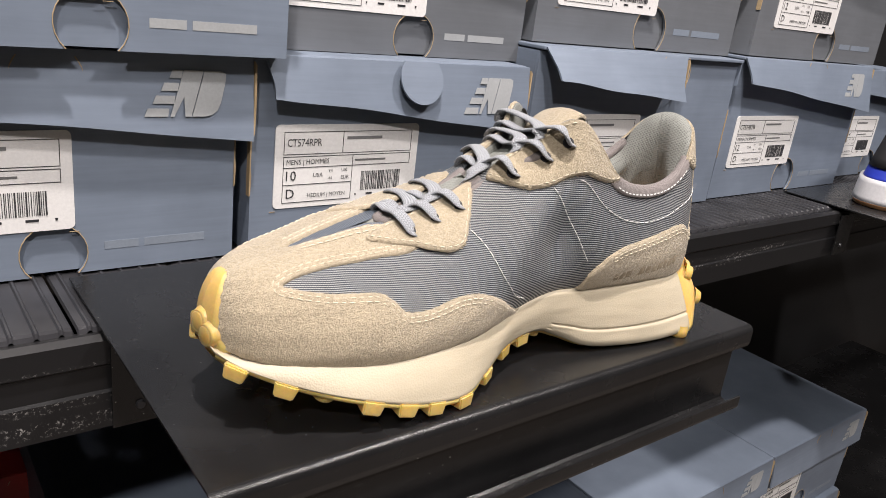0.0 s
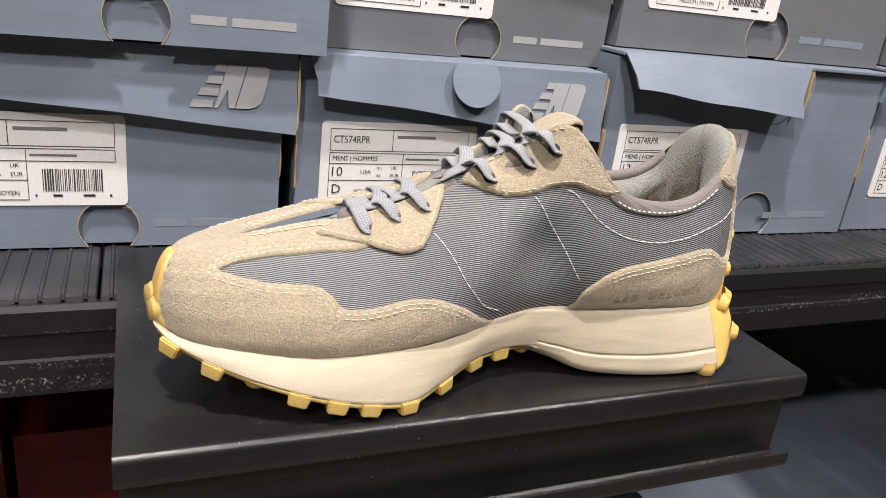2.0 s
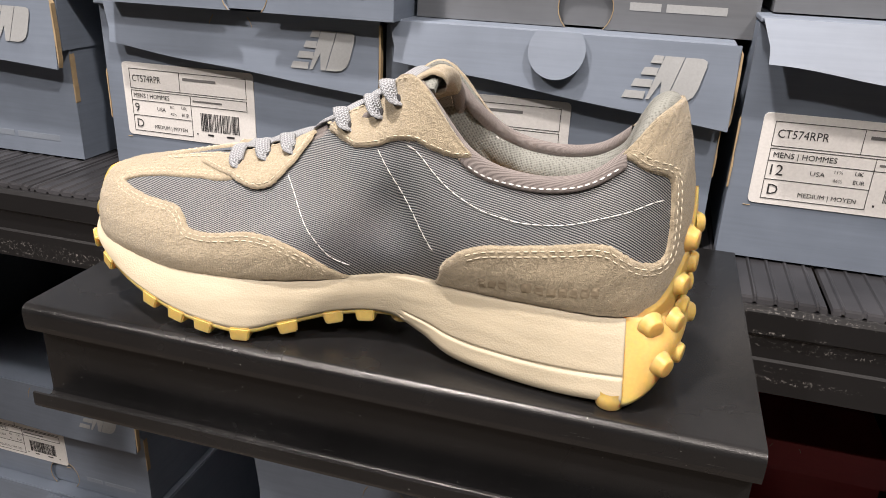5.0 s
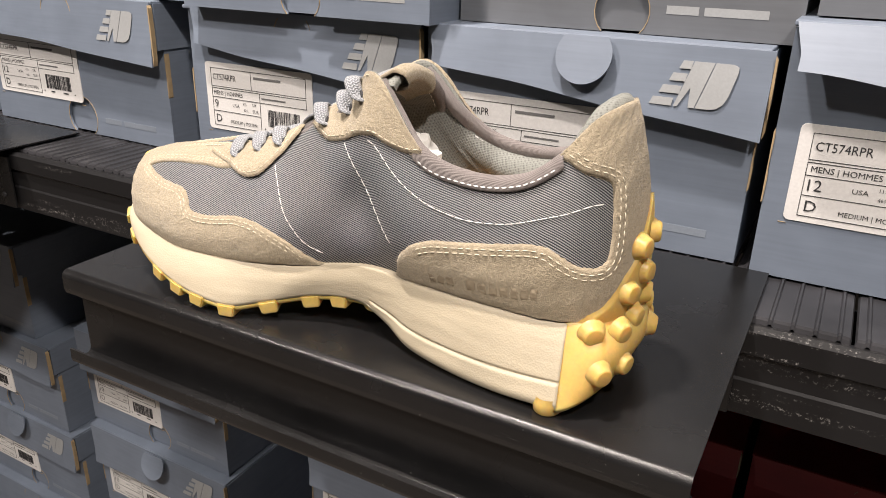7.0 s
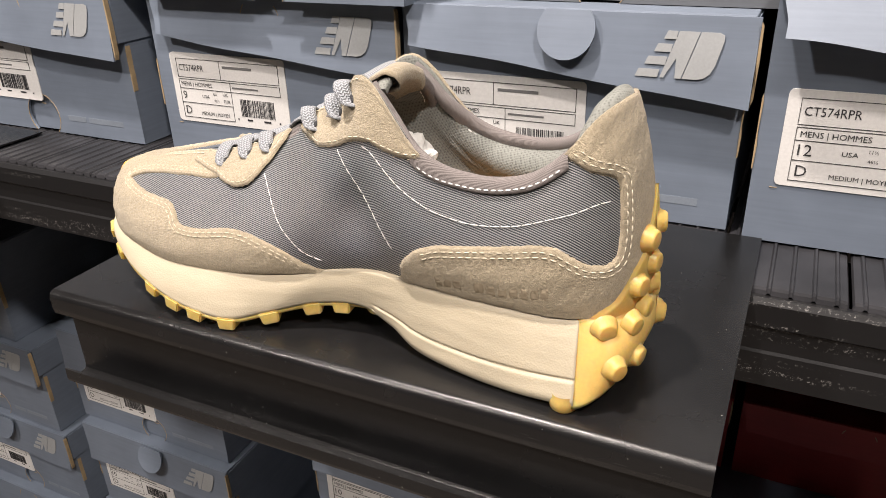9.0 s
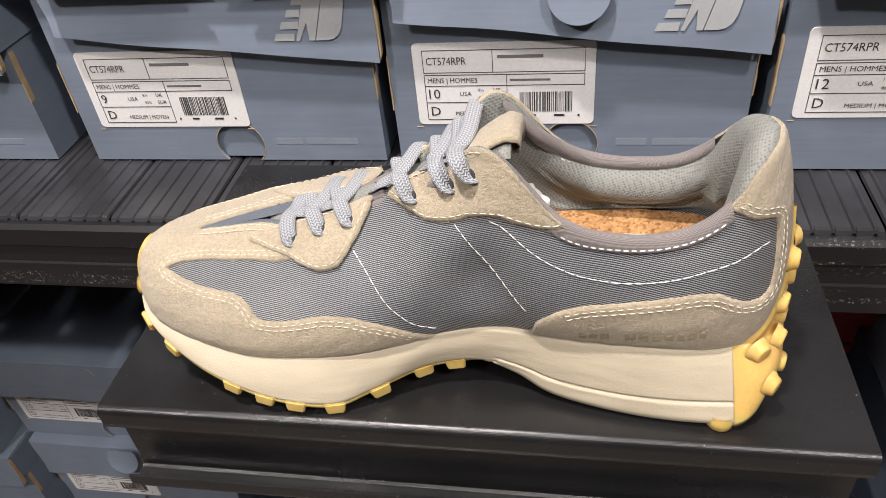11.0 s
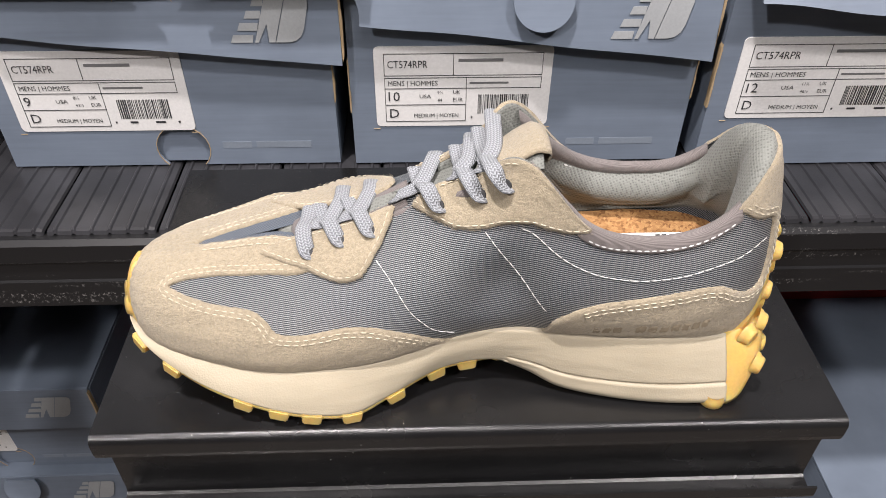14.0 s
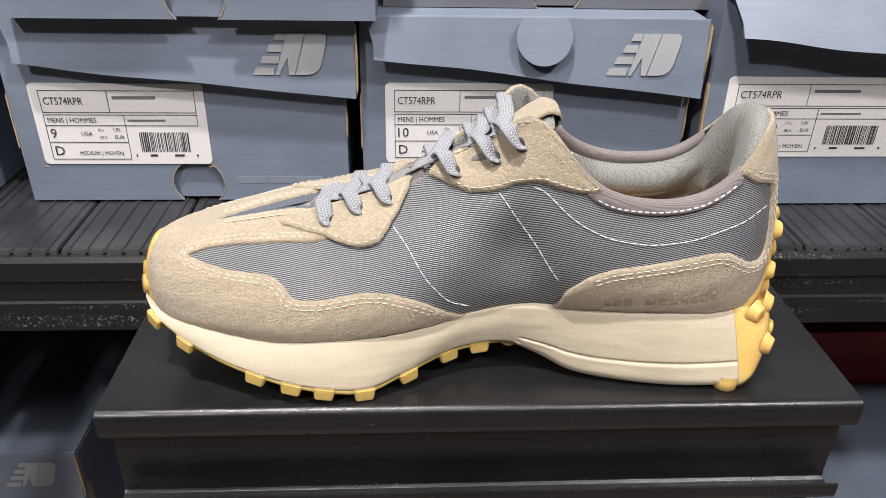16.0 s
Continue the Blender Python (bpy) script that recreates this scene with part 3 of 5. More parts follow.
Y = 0.2125
shoe_box(-0.1135, 0.0935, 0.9985, 1.1195, Y, "9", "42½", "8½", tab="cut", drop=(0.0275, 0.0475), lift=0.006, hole=0.525, lab=(0.0135, 0.026), skew=0.0075)
shoe_box(0.1035, 0.3120, 0.9985, 1.1210, Y - 0.001, "10", "44", "9½", tab="folded", drop=(0.023, 0.047), lift=0.006, hole=0.515, lab=(0.0150, 0.0275), skew=0.003, lean=0.006)
shoe_box(0.3215, 0.583, 0.9985, 1.1370, Y - 0.008, "12", "46½", "11½", tab="cut", drop=(0.022, 0.036), lift=0.006, logo=False, hole=0.60, lab=(0.0118, 0.0345), labw=0.119, lean=0.016, reach=0.66)
shoe_box(0.592, 0.858, 0.9985, 1.1400, Y - 0.003, "12", "46½", "11½", tab="cut", drop=(0.022, 0.050), lift=0.006, lab=(0.0195, 0.031), labw=0.119, lean=0.010)
shoe_box(0.868, 1.10, 0.9985, 1.1350, Y + 0.02, "11", "45", "10½", tab="cut", drop=(0.024, 0.047))
shoe_box(-0.385, -0.145, 0.9985, 1.1200, Y, "12", "46½", "11½", tab="cut", drop=(0.034, 0.050), lift=0.010, lab=(0.010, 0.027), labw=0.119)
shoe_box(-0.640, -0.410, 0.9985, 1.1200, Y, "13", "47½", "12½", tab="cut", lift=0.010)
# second row, standing on the first
shoe_box(-0.096, 0.1145, 1.1202, 1.2420, Y - 0.019, "9", "42½", "8½", words_bar=SILVER, where="stacked on another box")
shoe_box(0.1180, 0.3230, 1.1215, 1.2420, Y + 0.016, "10", "44", "9½", words_bar=SILVER, lab=(0.008, 0.026), mat=CARD_GREY, where="stacked on another box")
shoe_box(0.3290, 0.590, 1.1380, 1.2800, Y + 0.010, "12", "46½", "11½", lab=(0.020, 0.028), mat=CARD_GREY, labw=0.119, where="stacked on another box")
shoe_box(0.604, 0.870, 1.1412, 1.2800, Y - 0.003, "12", "46½", "11½", lab=(0.030, 0.028), mat=CARD_GREY, labw=0.119, where="stacked on another box")
shoe_box(-0.360, -0.112, 1.1212, 1.2600, Y, "12", "46½", "11½", lab=(0.012, 0.028), labw=0.119, where="stacked on another box")
# lower shelf stacks: right edge, width, base and lid drop of each box
for edge, w, z, face, tab in ((-0.445, 0.215, 0.7165, 0.233, "cut"), (-0.414, 0.215, 0.5935, 0.233, "cut"), (-0.403, 0.215, 0.4700, 0.236, "folded"), (-0.408, 0.215, 0.3465, 0.232, "cut"),
                              (-0.146, 0.2125, 0.6370, 0.235, "cut"), (-0.141, 0.2125, 0.5130, 0.231, "folded"), (-0.146, 0.2125, 0.3890, 0.236, "cut"),
                              (0.220, 0.220, 0.6510, 0.197, "cut"), (0.220, 0.220, 0.5275, 0.197, "cut"), (0.223, 0.220, 0.4040, 0.199, "folded"),
                              (0.455, 0.216, 0.5275, 0.196, "cut"), (0.452, 0.216, 0.4040, 0.198, "folded")):
    shoe_box(edge - w, edge, z, z + 0.1225, face, "10", "44", "9½", tab=tab, drop=(0.047, 0.049), group="boxes on the lower shelf", where="stacked on lower shelf")
for x, w in ((0.516, 0.272), (0.791, 0.256)):
    shoe_box(x, x + w, 0.520, 0.660, 0.158, "12", "46½", "11½", drop=(0.047, 0.050), group="boxes on the lower shelf", where="stacked on lower shelf")
    shoe_box(x, x + w, 0.379, 0.519, 0.158, "12", "46½", "11½", drop=(0.047, 0.050), group="boxes on the lower shelf", where="stacked on lower shelf")
for x in (-0.30, -0.10, 0.14, 0.34, 0.55):
    shoe_box(x, x + 0.19, 0.62, 0.74, 0.42, mat=CARD_RED, logo=False, notch=False, depth=0.1, drop=(0.03, 0.03), group="red boxes in the dark", words_bar=DARK, where="deep under the shelf")


# ---- the shoe: a surface of ribs from the sole edge up to the ridge and the collar ----
# each row: the rib's foot (along, out from the centre line, up), in metres; the shoe's centre line lies at y = MID
MID, DECK = 0.0515, 1.0
FOOT = [(.0170, 0, .0335), (.0192, .0100, .0335), (.0260, .0193, .0310), (.040, .0273, .0290), (.060, .0335, .0272), (.080, .0375, .0268), (.100, .0370, .0268), (.125, .0340, .0278), (.150, .0265, .0298),
        (.170, .0240, .0338), (.188, .0235, .0352), (.205, .0260, .0348), (.225, .0285, .0352), (.250, .0297, .0350), (.270, .0285, .0350), (.283, .0235, .0352), (.2905, .0130, .0358), (.2935, 0, .036)]
CREST = [(.0285, 0, .0595), (.0292, 0, .0599), (.035, 0, .0617), (.046, 0, .0637), (.062, 0, .0674), (.082, .0005, .0718), (.098, .0037, .0738), (.124, .0037, .0819), (.147, .0055, .0958),
         (.1665, .0092, .1061), (.1828, .0195, .1182), (.2085, .0266, .093), (.231, .0268, .0861), (.252, .0254, .0885), (.266, .0232, .0985), (.275, .0175, .1108), (.2808, .0092, .1154), (.2832, 0, .1164)]
# how square each rib's shoulder is, and how far it swells outwards
SHAPE = [(2.32, .0002), (2.29, .0002), (2.22, .0008), (2.07, .0014), (1.80, .0026), (1.56, .0038), (1.48, .0043), (1.43, .0048), (1.45, .0052), (1.65, .0068), (1.52, .0068), (1.52, .0062), (1.45, .0048), (1.36, .0041), (1.3, .0033), (1.28, .0020), (1.31, .0028), (1.42, .0032)]
LAST = len(FOOT) - 1


def hermite(table, a):
    """Smooth interpolation through the rows of a table at the fractional rows a."""
    p = np.array(table, float)
    a = np.clip(np.asarray(a, float), 0, LAST - 1e-9)
    i = a.astype(int)
    t = (a - i)[..., None]
    p0, p1, p2, p3 = p[np.maximum(i - 1, 0)], p[i], p[i + 1], p[np.minimum(i + 2, LAST)]
    m1, m2 = (p2 - p0) / 2, (p3 - p1) / 2
    return (2 * t ** 3 - 3 * t ** 2 + 1) * p1 + (t ** 3 - 2 * t ** 2 + t) * m1 + (-2 * t ** 3 + 3 * t ** 2) * p2 + (t ** 3 - t ** 2) * m2


def far_width(x):
    """How much wider the outer side of the foot is than the inner one."""
    return np.interp(x, [0.0, 0.02, 0.045, 0.075, 0.11, 0.16, 0.20, 0.24, 0.27, 0.30], [0.85, 0.98, 1.20, 1.42, 1.45, 1.30, 1.0, 1.0, 0.84, 0.76])


def upper(a, v, side=-1):
    """Points of the upper at rib a and height v (0 sole edge, 1 crest); side -1 towards the camera's side, +1 the far one."""
    a, v = np.broadcast_arrays(np.asarray(a, float), np.asarray(v, float))
    f, c, s = hermite(FOOT, a), hermite(CREST, a), hermite(SHAPE, a)
    n = np.maximum(s[..., 0], 1.02)
    if side > 0:
        n = n + np.interp(a, [1.0, 3.0, 7.5, 9.5], [0.0, 0.7, 0.7, 0.0])
    ang = v * math.pi / 2
    up = np.sin(ang) ** (2 / n)
    inn = 1 - np.cos(ang) ** (2 / n)
    q = f + 0.0
    q[..., 0] = f[..., 0] + (c[..., 0] - f[..., 0]) * inn
    q[..., 1] = f[..., 1] + (c[..., 1] - f[..., 1]) * inn
    q[..., 2] = f[..., 2] + (c[..., 2] - f[..., 2]) * up
    d = 0.02
    t = hermite(FOOT, np.minimum(a + d, LAST)) - hermite(FOOT, np.maximum(a - d, 0))
    out = np.stack([-t[..., 1], t[..., 0]], -1)
    out /= np.maximum(np.linalg.norm(out, axis=-1, keepdims=True), 1e-9)
    out[..., 1] *= np.clip(np.minimum(a, LAST - a) / 0.6, 0, 1)
    g = s[..., 1] * np.sin(np.pi * np.clip(up, 0, 1) ** 0.8)
    # the fabric bulges behind the flex of the toes and sinks in before the arch
    g = g + 0.0024 * np.exp(-((a - 8.75) / 0.9) ** 2 - ((v - 0.58) / 0.18) ** 2) + 0.0015 * np.exp(-((a - 6.6) / 0.5) ** 2 - ((v - 0.6) / 0.12) ** 2)
    g = g + 0.0014 * np.exp(-((a - 8.0) / 0.35) ** 2 - ((v - 0.38) / 0.16) ** 2) - 0.0046 * np.exp(-((a - 9.35) / 0.62) ** 2 - ((v - 0.29) / 0.15) ** 2)
    q[..., 0] += out[..., 0] * g
    q[..., 1] = np.maximum(q[..., 1] + out[..., 1] * g, 0)
    w = q[..., 1] * (far_width(q[..., 0]) if side > 0 else 1)
    return np.stack([q[..., 0], MID + side * w, DECK + q[..., 2]], -1)


def upper_normal(a, v, side=-1):
    d = 0.02
    pa = upper(np.minimum(a + d, LAST), v, side) - upper(np.maximum(a - d, 0), v, side)
    pv = upper(a, np.minimum(v + d, 1), side) - upper(a, np.maximum(v - d, 0.003), side)
    n = np.cross(pa, pv) * (1 if side < 0 else -1)
    n[..., 1] = np.where(np.abs(upper(a, v, side)[..., 1] - MID) < 1e-5, 0, n[..., 1])
    return n / np.maximum(np.linalg.norm(n, axis=-1, keepdims=True), 1e-12)


SCALE_A, SCALE_V = 16.0, 62.0  # millimetres per rib and per height, roughly


def grid_faces(n, m, closed=False):
    return [(i * m + j, i * m + (j + 1) % m, (i + 1) * m + (j + 1) % m, (i + 1) * m + j) for i in range(n - 1) for j in range(m if closed else m - 1)]


def shell(points, faces_flip=False):
    """A bmesh from a grid of points (n, m, 3)."""
    n, m = points.shape[:2]
    f = grid_faces(n, m)
    if faces_flip:
        f = [tuple(reversed(q)) for q in f]
    return from_arrays([tuple(p) for p in points.reshape(-1, 3)], f)


def inside(poly, pts):
    x, y = pts[:, 0], pts[:, 1]
    c = np.zeros(len(pts), bool)
    for (x0, y0), (x1, y1) in zip(poly, np.roll(poly, -1, 0)):
        k = (y0 > y) != (y1 > y)
        c ^= k & (x < (x1 - x0) * (y - y0) / (y1 - y0 + 1e-12) + x0)
    return c


def away(line, pts):
    """The distance of each point from a polyline."""
    best = np.full(len(pts), 1e9)
    for a, b in zip(line, line[1:]):
        d = b - a
        t = np.clip(((pts - a) @ d) / max(d @ d, 1e-12), 0, 1)
        best = np.minimum(best, np.linalg.norm(pts - a - t[:, None] * d, axis=1))
    return best


def frayed_edge(parent, line, side, lift, seed):
    """Short loose fibres standing out of a cut suede edge."""
    rng = np.random.default_rng(seed * 7 + (side > 0))
    p, n = upper(line[:, 0], np.clip(line[:, 1], 0, 1), side), upper_normal(line[:, 0], np.clip(line[:, 1], 0, 1), side)
    reach = np.concatenate([[0], np.cumsum(np.linalg.norm(np.diff(p, axis=0), axis=1))])
    count = int(reach[-1] / 0.00022)
    at = np.sort(rng.uniform(0, reach[-1], count))
    q = np.stack([np.interp(at, reach, p[:, i]) for i in range(3)], 1)
    m = np.stack([np.interp(at, reach, n[:, i]) for i in range(3)], 1)
    way = rng.normal(0, 1, (count, 3)) + m * 0.5
    way /= np.linalg.norm(way, axis=1)[:, None]
    wide = np.cross(way, m)
    wide /= np.maximum(np.linalg.norm(wide, axis=1)[:, None], 1e-9)
    q = q + m * (lift * rng.uniform(0.4, 1.5, count))[:, None]
    tip = q + way * rng.uniform(0.0003, 0.0010, count)[:, None]
    verts = np.stack([q - wide * 0.00006, q + wide * 0.00006, tip], 1).reshape(-1, 3)
    bm = from_arrays([tuple(v) for v in verts], [(3 * i, 3 * i + 1, 3 * i + 2) for i in range(count)])
    return tagged(part("fringe", bm, SUEDE, parent), kind="stuff")


def panel(name, parent, free, corners, side, thick, mat, label="", base=0.0, step=1.7, fuzz=0.00022):
    """A piece of leather laid on the upper. free: its visible edge as rib and height; corners: what closes it along a seam."""
    k = np.array([SCALE_A, SCALE_V])
    line = catmull(free, 7) * k
    if not corners:
        line = catmull(list(free), 7, closed=True) * k
        line = np.concatenate([line, line[:1]])
    # frayed cut edge
    if mat == SUEDE:
        fray = random.Random(len(free) * 13 + (side > 0))
        line[2:-2] += np.array([(fray.uniform(-0.16, 0.16), fray.uniform(-0.16, 0.16)) for _ in line[2:-2]])
    seam = []
    full = list(corners)
    if full:
        chain = [free[-1]] + full + [free[0]]
        for (a0, v0), (a1, v1) in zip(chain, chain[1:]):
            n = max(2, int(np.hypot((a1 - a0) * k[0], (v1 - v0) * k[1]) / step))
            seam += [((a0 + (a1 - a0) * i / n) * k[0], (v0 + (v1 - v0) * i / n) * k[1]) for i in range(1, n)] + ([(a1 * k[0], v1 * k[1])] if (a1, v1) != tuple(free[0]) else [])
    poly = np.array([tuple(p) for p in (line if full else line[:-1])] + seam)
    lo, hi = poly.min(0), poly.max(0)
    gx, gy = np.meshgrid(np.arange(lo[0], hi[0], step), np.arange(lo[1], hi[1], step), indexing="ij")
    gx = gx + 0.5 * step * (np.arange(gx.shape[1]) % 2)[None, :]
    g = np.stack([gx.ravel(), gy.ravel()], 1)
    g = g[inside(poly, g)]
    g = g[away(np.concatenate([poly, poly[:1]]), g) > 1.5]
    d = np.gradient(line, axis=0)
    d /= np.maximum(np.linalg.norm(d, axis=1)[:, None], 1e-9)
    nrm = np.stack([-d[:, 1], d[:, 0]], 1)
    rings = []
    for off in (0.3, 0.8):
        for s in (-1, 1):
            q = line + nrm * off * s
            q = q[inside(poly, q)]
            q = q[away(line, q) > off * 0.85]
            rings.append(q)
    pts = np.concatenate([poly, g] + rings)
    n = len(poly)
    from mathutils.geometry import delaunay_2d_cdt
    v2, _, f2, _, _, _ = delaunay_2d_cdt([Vector(p) for p in pts], [(i, (i + 1) % n) for i in range(n)], [], 1, 1e-4)
    v2 = np.array([tuple(v) for v in v2])
    dist = away(line, v2)
    a, v = v2[:, 0] / k[0], np.clip(v2[:, 1] / k[1], 0, 1)
    p = upper(a, v, side)
    nn = upper_normal(a, v, side)
    rise = base + thick * (1 - np.exp(-dist / 0.3))
    p = p + nn * (rise + fuzz * np.sin(a * 171.3 + v * 811) * np.sin(a * 67 - v * 391))[:, None]
    tris = []
    for f in f2:
        tris.append(tuple(f) if side < 0 else tuple(reversed(f)))
    bm = from_arrays([tuple(q) for q in p], tris)
    bmesh.ops.recalc_face_normals(bm, faces=bm.faces)
    made = part(name, bm, mat, parent, label, smooth=True)
    if mat == SUEDE:
        frayed_edge(made, line / k, side, base + thick * 0.6, len(free))
    return made


def surface_path(curve, side, lift, inset=0.0, per=10, closed=False):
    """A fine path along ribs and heights, raised by lift and moved inset metres to its left."""
    c = catmull(curve, per, closed)
    a, v = c[:, 0], np.clip(c[:, 1], 0, 1)
    p, n = upper(a, v, side), upper_normal(a, v, side)
    if inset:
        t = np.gradient(p, axis=0)
        t /= np.maximum(np.linalg.norm(t, axis=1)[:, None], 1e-9)
        s = np.cross(n, t) * (1 if side < 0 else -1)
        p = p + s * inset
    return p + n * lift, n


def dashes(path, normals, length=0.0025, gap=0.0009, radius=0.00024, bm=None):
    """Stitches along a path: short rounded threads that dip at both ends."""
    own = bm or bmesh.new()
    seg = np.linalg.norm(np.diff(path, axis=0), axis=1)
    s = np.concatenate([[0], np.cumsum(seg)])
    at = 0.0006
    verts, faces = [], []
    while at + length < s[-1]:
        us = at + length * np.array([0.0, 0.2, 0.5, 0.8, 1.0])
        q = np.stack([np.interp(us, s, path[:, i]) for i in range(3)], 1)
        m = np.stack([np.interp(us, s, normals[:, i]) for i in range(3)], 1)
        q = q + m * (np.array([-0.4, 0.5, 0.75, 0.5, -0.4]) * radius)[:, None]
        t = q[-1] - q[0]
        w = np.cross(t, m[2])
        w /= max(np.linalg.norm(w), 1e-9)
        o = len(verts)
        for i, rr in enumerate((0.45, 1, 1.1, 1, 0.45)):
            for cx, cy in ((1, -0.2), (0.5, 0.85), (-0.5, 0.85), (-1, -0.2)):
                verts.append(tuple(q[i] + w * radius * rr * cx + m[i] * radius * rr * cy))
        for i in range(4):
            for j in range(3):
                faces.append((o + i * 4 + j, o + i * 4 + j + 1, o + i * 4 + 5 + j, o + i * 4 + 4 + j))
        at += length + gap
    vs = [own.verts.new(v) for v in verts]
    for f in faces:
        own.faces.new([vs[i] for i in f])
    return own


def stitching(parent, rows, mat, name="stitching", **kw):
    bm = bmesh.new()
    for path, normals in rows:
        dashes(path, normals, bm=bm, **kw)
    return tagged(part(name, bm, mat, parent, smooth=True), kind="stuff")


# outlines on the upper: rib, height
GUARD_OUT = [(8.35, .0), (7.95, .095), (7.6, .19), (7.18, .28), (6.86, .33), (6.5, .353), (6.2, .347), (5.9, .34), (5.5, .337), (5.22, .35), (5.03, .41), (4.8, .455), (4.5, .472), (4.15, .48), (3.75, .495), (3.3, .53), (3.05, .557), (2.86, .583),
             (3.1, .63), (3.5, .658), (4.05, .665), (4.6, .652), (5.2, .648), (5.8, .655), (6.3, .70)]
GUARD_IN = [(6.3, .80), (5.9, .88), (5.5, .91), (4.95, .925), (4.42, .945), (3.8, .968), (3.4, .985), (3.22, 1.0)]
ARROW_EDGE = [(4.85, .772), (5.03, .743), (5.4, .713), (5.88, .68), (6.15, .637), (6.4, .597), (6.6, .583), (6.78, .587), (6.9, .613), (7.0, .653), (7.15, .707), (7.3, .783), (7.4, .867), (7.43, .945),
              (7.3, .972), (6.9, .968), (6.5, .955), (6.18, .945), (5.83, .925), (5.38, .873), (4.95, .80)]
STAY_EDGE = [(7.72, .87), (7.95, .757), (8.2, .687), (8.5, .633), (8.9, .603), (9.3, .583), (9.73, .56), (10.05, .567), (10.38, .603), (10.68, .68), (10.93, .783), (11.06, .873), (11.04, .96), (10.9, .99), (10.6, .995),
             (10.3, .995), (9.95, .997), (9.5, .997), (8.8, .995), (8.1, .98)]
HEEL_EDGE = [(10.45, .0), (10.6, .06), (10.72, .15), (10.95, .227), (11.23, .30), (11.58, .353), (11.98, .387), (12.48, .422), (12.93, .441), (13.4, .445), (13.8, .42), (14.15, .37), (14.55, .322), (15.0, .30), (15.28, .313), (15.4, .353),
             (15.45, .42), (15.48, .497), (15.46, .56), (15.3, .588), (14.85, .633), (14.43, .713), (14.05, .85), (13.95, .94), (14.08, .985), (14.45, .98), (14.95, .965), (15.7, .955), (16.4, .95), (17.0, .945)]


def round_stud(place, way, radius, high, flare=1.42):
    """A round gum stud with a soft foot and a rounded rim."""
    prof = [(flare, -0.0012), (0.7 * flare + 0.3, 0.0002), (0.25 * flare + 0.75, 0.0010), (1.02, 0.0022), (0.97, high - 0.0006), (0.90, high - 0.0001), (0.78, high + 0.0001), (0.0, high + 0.0001)]
    m = Matrix.Translation(Vector(place)) @ Vector(way).to_track_quat("Z", "Y").to_matrix().to_4x4()
    n = 20
    verts = [tuple(m @ Vector((radius * r * math.cos(2 * math.pi * k / n), radius * r * math.sin(2 * math.pi * k / n), z))) for r, z in prof[:-1] for k in range(n)]
    verts.append(tuple(m @ Vector((0, 0, prof[-1][1]))))
    faces = grid_faces(len(prof) - 1, n, True) + [((len(prof) - 2) * n + k, (len(prof) - 2) * n + (k + 1) % n, len(verts) - 1) for k in range(n)]
    bm = from_arrays(verts, faces)
    bmesh.ops.recalc_face_normals(bm, faces=bm.faces)
    return bm


